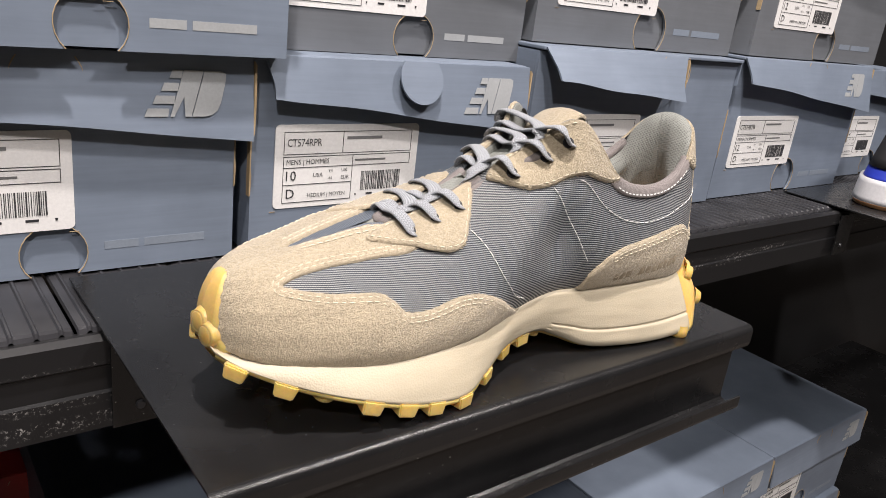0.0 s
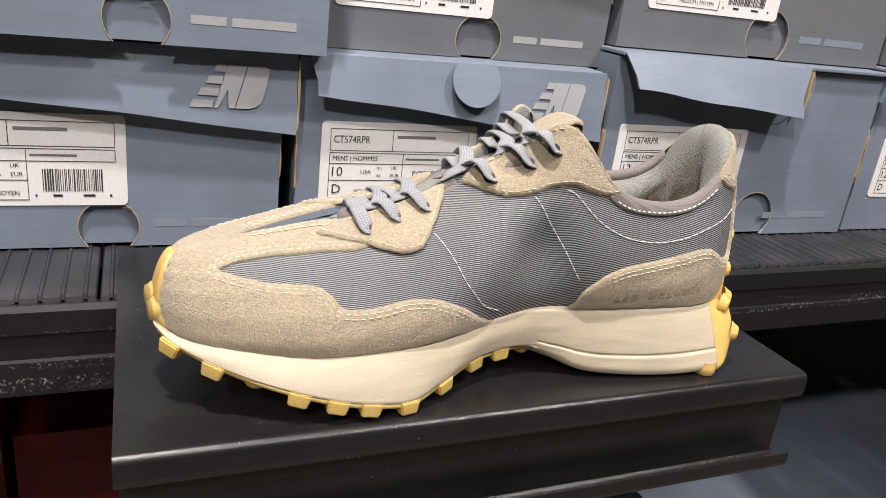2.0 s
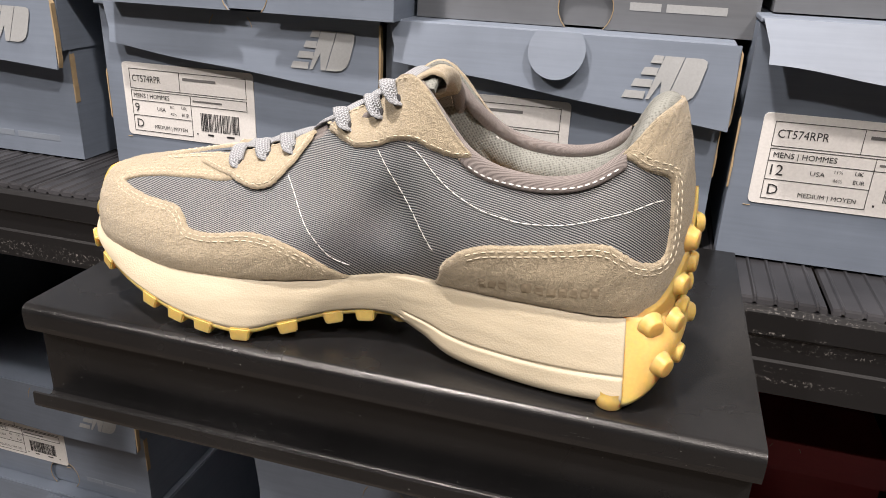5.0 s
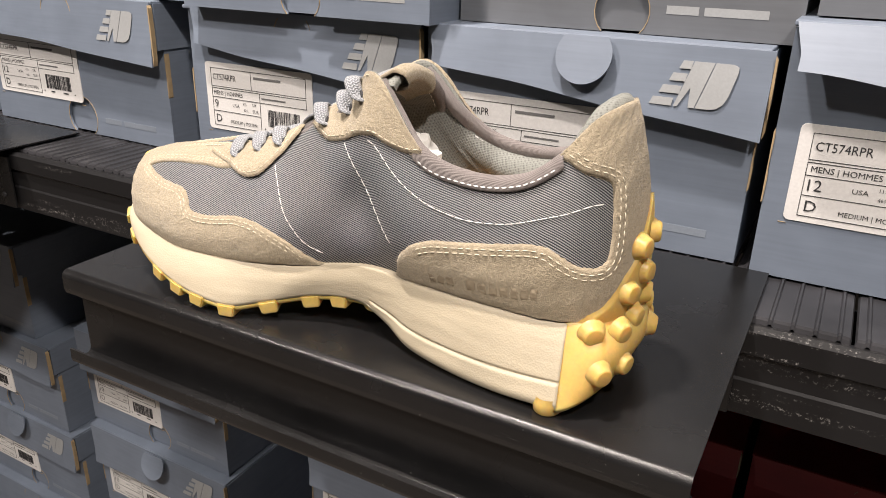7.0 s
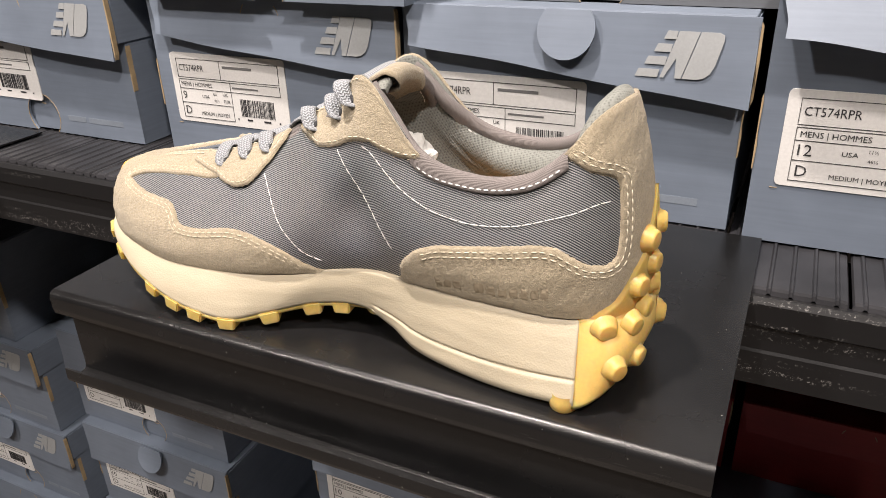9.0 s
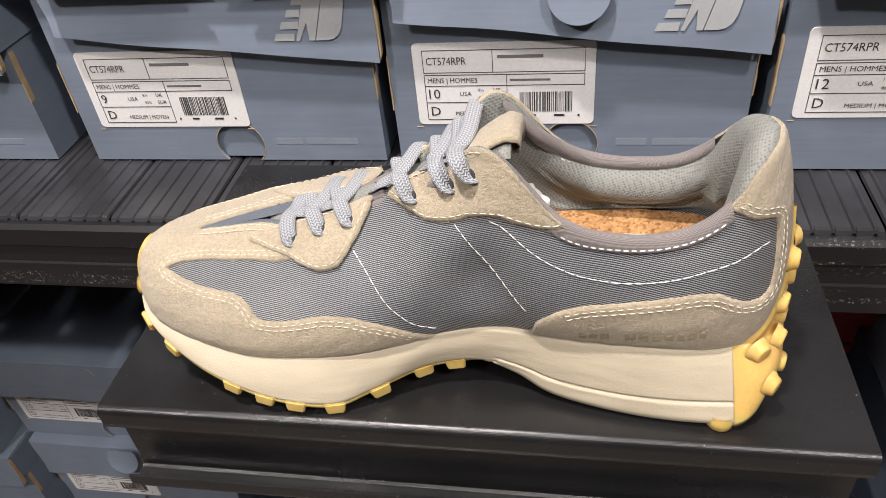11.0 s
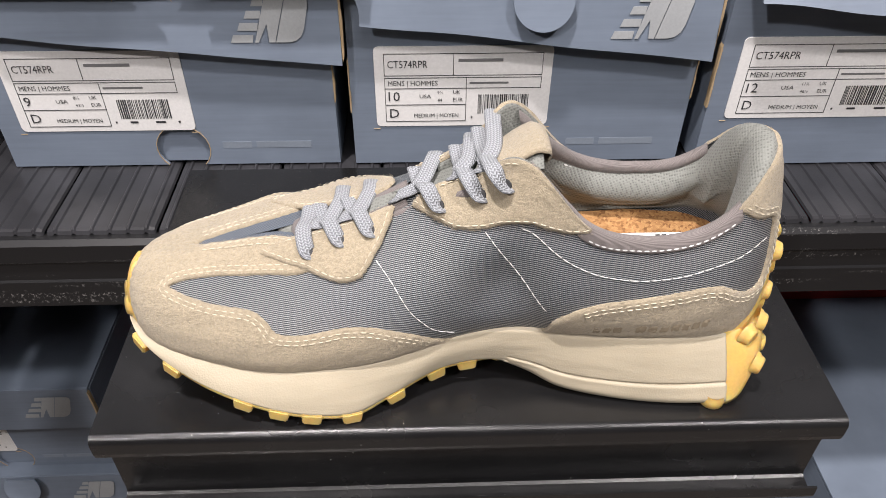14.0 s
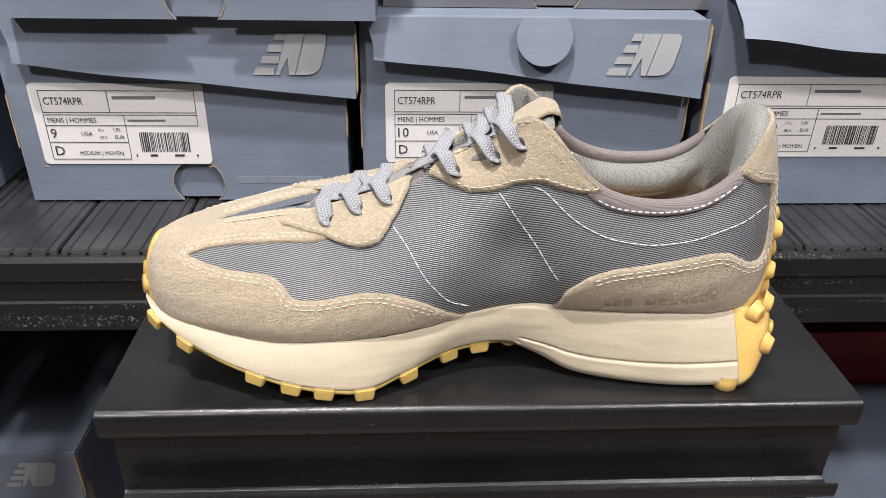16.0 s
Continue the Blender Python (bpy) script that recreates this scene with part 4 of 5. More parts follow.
def build_shoe():
    shoe = thing("sneaker", (0.15, MID, DECK), "beige suede and blue-grey fabric running shoe with gum studded sole", "shoe")
    for side in (-1, 1):
        # fabric under everything, with a short skirt tucked into the sole
        a, v = np.meshgrid(np.linspace(0, LAST, 230), np.linspace(0.0, 1.0, 60), indexing="ij")
        p = upper(a, v, side)
        skirt = p[:, :1] + np.array([0, -side * 0.003, -0.005])
        bm = shell(np.concatenate([skirt, p], 1), side > 0)
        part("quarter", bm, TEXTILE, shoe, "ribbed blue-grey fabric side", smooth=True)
        guard = panel("mudguard", shoe, GUARD_OUT + GUARD_IN, [(0.0, 1.0), (0.0, 0.0)], side, 0.0013, SUEDE, "beige suede toe guard")
        arrow = panel("eyestay", shoe, ARROW_EDGE, [], side, 0.0013, SUEDE, "pointed beige suede lace piece", base=0.0013)
        stay = panel("eyestay", shoe, STAY_EDGE, [], side, 0.0015, SUEDE, "upper beige suede lace piece", base=0.0004)
        heel = panel("heel_counter", shoe, HEEL_EDGE, [(17.0, 0.0)], side, 0.0015, SUEDE, "beige suede heel counter with tab")
        # seams
        e = GUARD_OUT[1:24]
        stitching(guard, [surface_path(e, side, 0.0011, i) for i in (0.0021, 0.0040)], THREAD)
        e = GUARD_IN[1:7]
        stitching(guard, [surface_path(e, side, 0.0012, i) for i in (0.0018, 0.0046)], THREAD)
        stitching(arrow, [surface_path(ARROW_EDGE[:13], side, 0.0026, 0.0018), surface_path(ARROW_EDGE[15:20], side, 0.0026, 0.0018)], THREAD)
        stitching(stay, [surface_path(STAY_EDGE[:12], side, 0.0019, 0.0018), surface_path(STAY_EDGE[16:], side, 0.0019, 0.0018)], THREAD)
        e = HEEL_EDGE[4:23]
        stitching(heel, [surface_path(e, side, 0.0014, -i) for i in (0.0023, 0.0044)], THREAD)
        for curve in ([(7.03, .65), (7.23, .527), (7.48, .36), (7.7, .263), (7.97, .172), (8.4, .09)], [(9.0, .59), (9.45, .42), (10.05, .287), (10.65, .185)],
                      [(9.8, .54), (10.43, .528), (11.0, .55), (11.55, .54), (12.15, .53), (12.73, .54), (13.48, .555), (14.3, .54), (15.3, .507)]):
            stitching(shoe, [surface_path(curve, side, 0.0003, 0, 20)], PALE_THREAD, "side_seam", length=0.0040, gap=0.0003, radius=0.00023)
        if side < 0:
            for k in [0, 1, 2] + list(range(4, 11)):
                a0 = 11.60 + k * 0.192
                v0 = 0.100 + 0.0064 * k
                high = 0.088 if k in (4, 6) else 0.066
                quad = [(a0, v0), (a0, v0 + high), (a0 + 0.07, v0 + high), (a0 + 0.14, v0 + high), (a0 + 0.14, v0), (a0 + 0.07, v0)]
                panel("brand_bar", heel, quad, [], side, 0.0002, EMBOSS, "pressed brand name as plain bars", base=0.0014, step=1.2)

    # collar: a taupe binding along the sides, a padded mesh roll round the heel
    def roll(a0, a1, profile, side, n=60):
        a = np.linspace(a0, a1, n)
        p, nn = upper(a, np.full(n, 1.0), side), upper_normal(a, np.full(n, 0.93), side)
        low = upper(a, np.full(n, 0.9), side) - p
        low /= np.linalg.norm(low, axis=1)[:, None]
        nn = nn - low * (nn * low).sum(1)[:, None]
        nn /= np.linalg.norm(nn, axis=1)[:, None]
        tuck = np.interp(a, [10.55, 10.95], [0.0026, 0.0])[:, None]
        return np.stack([p + nn * (o - tuck) + low * d for o, d in profile], 1)

    rim = [(0.0004, 0.0064), (0.0011, 0.0058), (0.0015, 0.0040), (0.0014, 0.0015), (0.0004, -0.0006), (-0.0014, -0.0011), (-0.0030, -0.0002), (-0.0038, 0.0018), (-0.0036, 0.0055)]
    fine = lambda prof: [tuple(q) for q in catmull(prof, 4)]
    # inside profile (inwards, down from the crest): thin at the tongue, a soft cushion along the sides, a fat roll round the heel
    thin = [(-0.0004, 0.0004), (0.0002, -0.0005), (0.0009, 0.0004), (0.0015, 0.0040), (0.0020, 0.0080), (0.0022, 0.0105), (0.0022, 0.0135), (0.0022, 0.0165), (0.0021, 0.0185), (0.0020, 0.0215)]
    cushion = [(0.0010, 0.0040), (0.0018, 0.0042), (0.0026, 0.0047), (0.0036, 0.0055), (0.0058, 0.0072), (0.0074, 0.0102), (0.0076, 0.0136), (0.0062, 0.0168), (0.0036, 0.0186), (0.0024, 0.0215)]
    heel_roll = [(0.0006, 0.0050), (-0.0008, 0.0022), (0.0002, -0.0004), (0.0024, -0.0018), (0.0058, -0.0010), (0.0090, 0.0022), (0.0104, 0.0068), (0.0106, 0.0130), (0.0098, 0.0200), (0.0078, 0.0290)]
    for side in (-1, 1):
        b = part("collar_binding", shell(roll(10.12, 14.05, fine(rim), side, 90), side > 0), BINDING, shoe, "taupe woven collar binding", smooth=True)
        row = roll(11.05, 13.95, [(0.0016, 0.0048), (0.0030, 0.0048)], side, 110)
        stitching(b, [(row[:, 0], row[:, 1] - row[:, 0])], PALE_THREAD, length=0.0020, gap=0.0009, radius=0.0003)
        row = roll(11.0, 13.95, [(-0.0042, 0.0046), (-0.0056, 0.0040)], side, 90)
        stitching(b, [(row[:, 0], row[:, 1] - row[:, 0])], PALE_THREAD, length=0.0020, gap=0.0009, radius=0.0003)
        a = np.linspace(8.2, 17.0, 150)
        count = len(a)
        p = upper(a, np.full(count, 1.0), side)
        nn = upper_normal(a, np.full(count, 0.8), side)
        nn[:, 2] = 0
        nn /= np.linalg.norm(nn, axis=1)[:, None]
        k1 = np.interp(a, [10.6, 11.6], [0, 1])[:, None]
        k2 = np.interp(a, [13.75, 14.5], [0, 1])
        k2 = (k2 * k2 * (3 - 2 * k2))[:, None]
        t0, t1, t2 = (np.array(fine(q)) for q in (thin, cushion, heel_roll))
        rows = []
        for q0, q1, q2 in zip(t0, t1, t2):
            o = (q0 * (1 - k1) + q1 * k1) * (1 - k2) + q2 * k2
            rows.append(np.stack([p[:, 0] - nn[:, 0] * o[:, 0], p[:, 1] - nn[:, 1] * o[:, 0], p[:, 2] - o[:, 1]], 1))
        last = rows[-1]
        foot = hermite(FOOT, a)
        for f in np.linspace(0.06, 1, 18):
            low = np.stack([foot[:, 0] - 0.004 * np.clip(a - 14.5, 0, 1), MID + side * (foot[:, 1] - 0.001), np.full(count, 1.0585)], 1)
            rows.append(last * (1 - f) + low * f + np.array([0, side, 0]) * (0.0025 * np.sin(np.pi * min(1, f * 1.3)) * np.interp(a, [10, 11, 14, 15], [0, 1, 1, 0]))[:, None])
        inner = np.stack(rows, 1)
        part("lining", shell(inner, side < 0), LINING, shoe, "padded grey knitted mesh lining", smooth=True)
    # insole
    xs = np.linspace(0.13, 0.283, 40)
    hw = np.interp(xs, [.13, .16, .2, .24, .265, .277, .283], [.0215, .0215, .0245, .0275, .0245, .017, .004])
    top = np.stack([np.stack([xs, MID + s * hw, np.full(40, 1.0575 + 0.002 * s * s)], 1) for s in np.linspace(-1, 1, 9)], 1)
    insole = part("insole", shell(top, True), CORK, shoe, "cork insole", smooth=True)
    bm = box_bm((0.230, MID - 0.0080, 1.0600), (0.268, MID + 0.0085, 1.0604))
    slip = part("paper_slip", bm, PAPER, insole, "white printed paper slip")
    for x0, x1 in ((.2335, .2350), (.2485, .2505), (.2515, .2535), (.2550, .2570), (.2580, .2600)):
        part("digit_bar", box_bm((x0, MID + 0.0030, 1.0604), (x1, MID + 0.0070, 1.0606)), INK, slip)

    # tongue, its suede tab and edge
    line = catmull([(.084, .0680), (.105, .0735), (.130, .0838), (.155, .0980), (.172, .1088), (.184, .1140), (.191, .1155)], 8)
    half = np.interp(line[:, 0], [.084, .11, .15, .183, .191], [.003, .0080, .0120, .021, .019])

    end = catmull([(-.0185, .1140), (-.0150, .1168), (-.0080, .1185), (.0020, .1172), (.0120, .1125), (.0200, .1060), (.0255, .0985), (.0275, .0915), (.0262, .0850), (.0235, .0795)], 6)
    reach = np.cumsum(np.concatenate([[0], np.linalg.norm(np.diff(end, axis=0), axis=1)]))
    ss = np.linspace(0, 1, 25)
    end = np.stack([np.interp(ss * reach[-1], reach, end[:, k]) for k in (0, 1)], 1)

    def tongue_point(x, u, deep=0.0):
        """A point of the tongue: a shallow strip in the throat that turns into an arch falling to the far side at its end."""
        z, h = np.interp(x, line[:, 0], line[:, 1]), np.interp(x, line[:, 0], half)
        w = np.clip((x - .148) / (.186 - .148), 0, 1)
        w = w * w * (3 - 2 * w)
        s = 2 * u - 1
        flat = np.array([0.003 + s * h, z - 0.0022 * s * s])
        arch = np.array([np.interp(u, ss, end[:, 0]), np.interp(u, ss, end[:, 1]) - 0.55 * max(0.0, .188 - x) * (u < 2)])
        y, z = flat * (1 - w) + arch * w
        inward = np.array([0.004 - y, 0.088 - z])
        inward /= np.linalg.norm(inward)
        y, z = y + inward[0] * deep, z + inward[1] * deep
        back = -0.009 * w * np.clip((u - 0.62) / 0.38, 0, 1) ** 2
        return np.array([x + back, MID + y, DECK + z])

    xs = np.linspace(.084, .1905, 44)
    top = np.array([[tongue_point(x, u) for u in ss] for x in xs])
    bot = np.array([[tongue_point(x, u, 0.0030) for u in ss] for x in xs])
    loop = np.concatenate([top, bot[:, ::-1], top[:, :1]], 1)
    tongue = part("tongue", shell(np.concatenate([loop, np.concatenate([bot[-1:], bot[-1:, ::-1], bot[-1:, :1]], 1)], 0)), LINING, shoe, "grey mesh tongue", smooth=True)
    hem = [tongue_point(.1908, u, 0.0015) for u in np.linspace(0.28, 1, 24)] + [tongue_point(x, 1.0, 0.0015) for x in np.linspace(.186, .150, 8)]
    binding = part("tongue_binding", tube_bm(catmull([tuple(q) for q in hem], 2), 0.0030, 10), BINDING, tongue, "taupe tongue edge binding", smooth=True)
    path = np.array([tongue_point(.1878, u, 0.0034) for u in np.linspace(0.42, 1, 40)])
    way = np.array([np.array([0.3, 0, 0]) + tongue_point(.1878, u, 0.01) - tongue_point(.1878, u) for u in np.linspace(0.42, 1, 40)])
    stitching(binding, [(path, way)], PALE_THREAD, length=0.0020, gap=0.0009, radius=0.0003)
    rows = []
    for u in np.linspace(0.08, 0.42, 15):
        x0 = .1690 + 0.010 * u
        col = [tongue_point(x, u, -0.0016 - 0.0016 * np.clip((x - x0) / 0.01, 0, 1)) for x in np.linspace(x0, .1895, 12)]
        col += [tongue_point(.1905, u, d) + np.array([dx, 0, 0]) for dx, d in ((0.0022, -0.0022), (0.0034, 0.0004), (0.0034, 0.0030), (0.0022, 0.0052))]
        col += [tongue_point(x, u, 0.0062) for x in np.linspace(.189, .180, 5)]
        rows.append(col)
    tab = np.array(rows)
    edge_low = np.array([[np.array(q) + np.array([0, 0.0004, -0.0013]) for q in r] for r in rows])
    part("tongue_tab", shell(np.concatenate([edge_low[:1], tab, edge_low[-1:]], 0)), SUEDE, tongue, "beige suede tongue tab folded over the end", smooth=True)
    for u in (0.0, 1.0):
        side_edge = [tuple(tongue_point(x, u, 0.0012)) for x in np.linspace(.10, .168 if u == 0 else .150, 20)]
        part("tongue_binding", tube_bm(side_edge, 0.0022, 8), BINDING, tongue, "taupe tongue edge binding", smooth=True)
    throat = [tuple(upper(a, v, s) + np.array([0.0015, 0, -0.0008])) for a, v, s in ((7.6, .99, -1), (6.8, .99, -1), (6.1, .99, -1), (5.7, 1.0, -1), (5.62, 1.0, 1), (6.1, .99, 1), (6.8, .99, 1), (7.6, .99, 1))]
    part("throat_binding", tube_bm(catmull(throat, 6), 0.0026, 8), BINDING, shoe, "taupe binding round the throat", smooth=True)

    # laces
    holes = [(6.0, .775), (6.52, .807), (7.0, .808), (8.2, .78), (9.03, .762), (9.6, .749)]

    def ribbon(path, name="lace"):
        c = catmull(path, 9)
        n = len(c)
        t = np.gradient(c, axis=0)
        t /= np.linalg.norm(t, axis=1)[:, None]
        centre = np.stack([c[:, 0], np.full(n, MID), np.full(n, 1.03)], 1)
        up = c - centre
        up = up - t * (up * t).sum(1)[:, None]
        up /= np.linalg.norm(up, axis=1)[:, None]
        w = np.cross(t, up)
        sec = [(-1, 0), (-.93, .55), (-.6, .95), (0, 1.1), (.6, .95), (.93, .55), (1, 0), (.8, -.6), (0, -.8), (-.8, -.6)]
        length = np.concatenate([[0], np.cumsum(np.linalg.norm(np.diff(c, axis=0), axis=1))])
        bm = bmesh.new()
        uv = bm.loops.layers.uv.new("UVMap")
        wide = 0.0034 * np.minimum(1, 0.62 + 0.38 * np.minimum(np.arange(n), np.arange(n)[::-1]) / 6)
        vs = [[bm.verts.new(tuple(c[i] + w[i] * wide[i] * x + up[i] * 0.0009 * y)) for x, y in sec] for i in range(n)]
        m = len(sec)
        for i in range(n - 1):
            for j in range(m):
                f = bm.faces.new((vs[i][j], vs[i][(j + 1) % m], vs[i + 1][(j + 1) % m], vs[i + 1][j]))
                for lp, (ii, jj) in zip(f.loops, ((i, j), (i, j + 1), (i + 1, j + 1), (i + 1, j))):
                    lp[uv].uv = (length[ii], jj / m)
        bmesh.ops.recalc_face_normals(bm, faces=bm.faces)
        return part(name, bm, LACE, shoe, "flat grey woven lace", smooth=True)

    def zc(x):
        return DECK + np.interp(x, line[:, 0], line[:, 1])

    spots = []
    for side in (-1, 1):
        for i, (a, v) in enumerate(holes):
            e, n = upper(a, v, side), upper_normal(a, v, side)
            # flat black disc stands in for the shade inside the lace hole
            bm = bmesh.new()
            bmesh.ops.create_cone(bm, cap_ends=True, segments=14, radius1=0.0026, radius2=0.0024, depth=0.0006, matrix=Matrix.Translation(Vector(e + n * 0.0024)) @ Vector(n).to_track_quat("Z", "Y").to_matrix().to_4x4())
            if side < 0 or i:
                part("eyelet", bm, INK, shoe, "black disc for the shaded lace hole")
            else:
                bm.free()
            if side < 0:
                spots.append((e, n, a, v))
    for i, (e, n, a, v) in enumerate(spots):
        inner, ni = upper(a - 0.05, min(v + 0.14, 1), -1), upper_normal(a, min(v + 0.14, 1), -1)
        back = 0.0 if i == 0 else 0.006
        x1 = inner[0] - back
        start = [e - n * 0.001 + np.array([0.0012, 0, -0.0008]), e + n * 0.0034, inner + ni * 0.0040 + np.array([-back * 0.3, 0, 0.0006])]
        far, nf = upper(max(a - back * 60, 6.0), 0.95, 1), upper_normal(max(a - back * 60, 6.0), 0.95, 1)
        ribbon(start + [np.array([x1, MID + 0.002, zc(x1) + (0.0050 if i == 0 else 0.0022)]), far + nf * 0.0026, far + nf * 0.0005 + np.array([0, 0.006, -0.006])])
        if i == 0:
            continue
        lead = 0.42 if i != 3 else 0.66
        low, nl = upper(a - lead, 0.985, -1), upper_normal(a - lead, 0.97, -1)
        top, nt = upper(a, min(v + 0.14, 1), 1), upper_normal(a, min(v + 0.14, 1), 1)
        end, ne = upper(a, v, 1), upper_normal(a, v, 1)
        x2 = (low[0] + top[0]) / 2
        ribbon([low + np.array([-0.003, 0.004, -0.0055]), low + nl * 0.0014 + np.array([-0.0005, 0.0015, 0.0012]), np.array([x2, MID - 0.002, zc(x2) + 0.0045]), top + nt * 0.0028, end + ne * 0.0030, end - ne * 0.002])

    # sole: a cream foam wall with a pressed line, on a gum base
    rim_t = [(.0150, .0085, .0338), (.0200, .0150, .0312), (.0390, .0275, .0295), (.0620, .0343, .0278), (.0850, .0381, .0274), (.1050, .0375, .0272), (.1250, .0340, .0278), (.1450, .0277, .0293), (.1620, .0247, .0325),
             (.1780, .0243, .0348), (.1960, .0253, .0350), (.2150, .0281, .0350), (.2400, .0303, .0349), (.2600, .0297, .0349), (.2755, .0280, .0350)]
    rim_b = [(.0165, .0120, .0305), (.0240, .0227, .0275), (.0385, .0330, .0222), (.0560, .0415, .0170), (.0780, .0473, .0112), (.0980, .0487, .0074), (.1150, .0463, .0056), (.1300, .0390, .0086), (.1520, .0280, .0130),
             (.1740, .0250, .0148), (.1900, .0265, .0094), (.2060, .0325, .0038), (.2300, .0383, .0022), (.2550, .0417, .0020), (.2785, .0430, .0034)]
    tp, bp = catmull(rim_t, 12), catmull(rim_b, 12)
    n = len(tp)
    s = np.linspace(0, 14, n)
    lines = []
    lines.append(np.stack([tp[:, 0], tp[:, 1] - 0.009, tp[:, 2] - 0.001], 1))
    lines.append(np.stack([tp[:, 0], tp[:, 1] - 0.0016, tp[:, 2] + 0.0002], 1))
    steps = 66
    mark = np.interp(s, [0, 8.6, 9.5, 11, 14], [2, 2, 0.76, 0.71, 0.68])
    for i in range(steps + 1):
        v = i / steps
        q = tp * (1 - v) + bp * v
        round_t, round_b = 0.0012 * max(0, 1 - v * 11) ** 2, 0.0016 * max(0, 1 - (1 - v) * 8) ** 2
        q[:, 1] += 0.0012 * np.sin(np.pi * v) - round_t - round_b - 0.0008 * np.exp(-((v - mark) / 0.014) ** 2) + 0.0005 * np.minimum(1, np.maximum(0, (v - mark) * 30))
        lines.append(q)
    lines.append(np.stack([bp[:, 0], bp[:, 1] - 0.012, bp[:, 2] + 0.0006], 1))
    g = np.stack(lines, 1)
    near = np.stack([g[..., 0], MID - g[..., 1], DECK + g[..., 2]], -1)
    far = np.stack([g[..., 0], MID + g[..., 1] * far_width(g[..., 0]), DECK + g[..., 2]], -1)
    ring = np.concatenate([near, far[:, ::-1], near[:, :1]], 1)
    bm = shell(ring)
    bm.verts.ensure_lookup_table()
    m = ring.shape[1]
    for k in (0, n - 1):
        half = m // 2
        for j in range(half - 1):
            bm.faces.new([bm.verts[k * m + q] for q in (j, j + 1, m - 3 - j, m - 2 - j)]) if m - 3 - j > j + 1 else None
    bmesh.ops.recalc_face_normals(bm, faces=bm.faces)
    midsole = part("midsole", bm, FOAM, shoe, "cream foam midsole with leathery creases", smooth=True)
    # gum base under the foam, and its studs
    base = []
    for d, dz in ((-0.010, 0.0012), (-0.0016, 0.0010), (-0.0008, 0.0002), (-0.0008, -0.0010), (-0.002, -0.0018), (-0.05, -0.0018)):
        tuck = 0.0042 * np.clip((bp[:, 0] - 0.165) / 0.03, 0, 1) * (d > -0.009)
        base.append(np.stack([bp[:, 0], np.maximum(bp[:, 1] + d - tuck, 0), np.maximum(bp[:, 2] + dz, 0.0012)], 1))
    g = np.stack(base, 1)
    near = np.stack([g[..., 0], MID - g[..., 1], DECK + g[..., 2]], -1)
    far = np.stack([g[..., 0], MID + g[..., 1] * far_width(g[..., 0]), DECK + g[..., 2]], -1)
    bm = shell(np.concatenate([near, far[:, ::-1]], 1))
    bmesh.ops.recalc_face_normals(bm, faces=bm.faces)
    outsole = part("outsole", bm, GUM, shoe, "translucent amber gum outsole", smooth=True)
    for side in (-1, 1):
        for x, small in ((.0240, 0), (.0382, 0), (.0530, 1), (.0680, 0), (.0824, 0), (.0967, 0), (.1128, 0), (.1300, 0), (.149, 0), (.1640, 0), (.1785, 1), (.2095, 2), (.2250, 2), (.2425, 2), (.2565, 2)):
            i = int(np.argmin(np.abs(bp[:, 0] - x)))
            t = bp[min(i + 2, n - 1)] - bp[max(i - 2, 0)]
            t = np.array([t[0], side * t[1], t[2]])
            t /= np.linalg.norm(t)
            z = np.array([0, 0, 1.0]) - t * t[2]
            z /= np.linalg.norm(z)
            y = np.cross(z, t)
            inset = (0.0056, 0.0085, 0.0105)[small]
            c = np.array([bp[i, 0], MID + side * (bp[i, 1] - inset) * (far_width(x) if side > 0 else 1), DECK + bp[i, 2]]) - z * 0.0018
            low = c[2] - 0.0034
            if low < DECK:
                c[2] += DECK - low + 0.0002
            m = Matrix((tuple(t), tuple(y), tuple(z))).transposed().to_4x4()
            m.translation = c
            bm = bmesh.new()
            if small:
                bmesh.ops.create_cone(bm, cap_ends=True, segments=18, radius1=0.0042, radius2=0.0050, depth=0.0052, matrix=m)
            else:
                made = bmesh.ops.create_cube(bm, size=1, matrix=m @ Matrix.Diagonal((0.0096, 0.0110, 0.0062, 1)))
                for vv in made["verts"]:
                    if (vv.co - Vector(c)).dot(Vector(z)) < 0:
                        vv.co += Vector(t) * (0.0010 if (vv.co - Vector(c)).dot(Vector(t)) < 0 else -0.0010)
            bmesh.ops.bevel(bm, geom=list(bm.edges), offset=0.0006, segments=2, affect="EDGES")
            part("stud", bm, GUM, outsole, smooth=False)
    # gum toe cap
    rows = []
    for u in np.linspace(-1, 1, 33):
        a = abs(u) ** 0.8 * 1.10
        side = -1 if u < 0 else 1
        col = []
        for v in np.linspace(-0.5, 1, 25):
            vv = max(v, 0) * (0.86 - 0.04 * abs(u))
            aa = a * (1 - 0.16 * max(v, 0) ** 3) * (0.94 + 0.36 * math.exp(-max(v, 0) / 0.09))
            p, nn = upper(aa, max(vv, 0.02), side), upper_normal(aa, max(vv, 0.02), side)
            q = p + nn * (0.0022 * (1 - 0.75 * max(0, abs(u) * 4 - 3)) * (1 - 0.6 * max(0, v * 6 - 5)))
            if v < 0:
                q = q + np.array([0.022 * v * v + 0.002 * -v, (MID - q[1]) * 0.2 * v * v, 0.026 * v])
            col.append(q)
        rows.append(col)
    cap = part("toe_bumper", shell(np.array(rows)), GUM, shoe, "amber gum toe bumper", smooth=True)
    for a, v, side in ((0.02, 0.13, -1), (0.62, 0.05, -1), (0.62, 0.05, 1)):
        p, nn = upper(a, v, side), upper_normal(a, v, side)
        bm = round_stud(p + nn * 0.0018, nn, 0.0041, 0.0022)
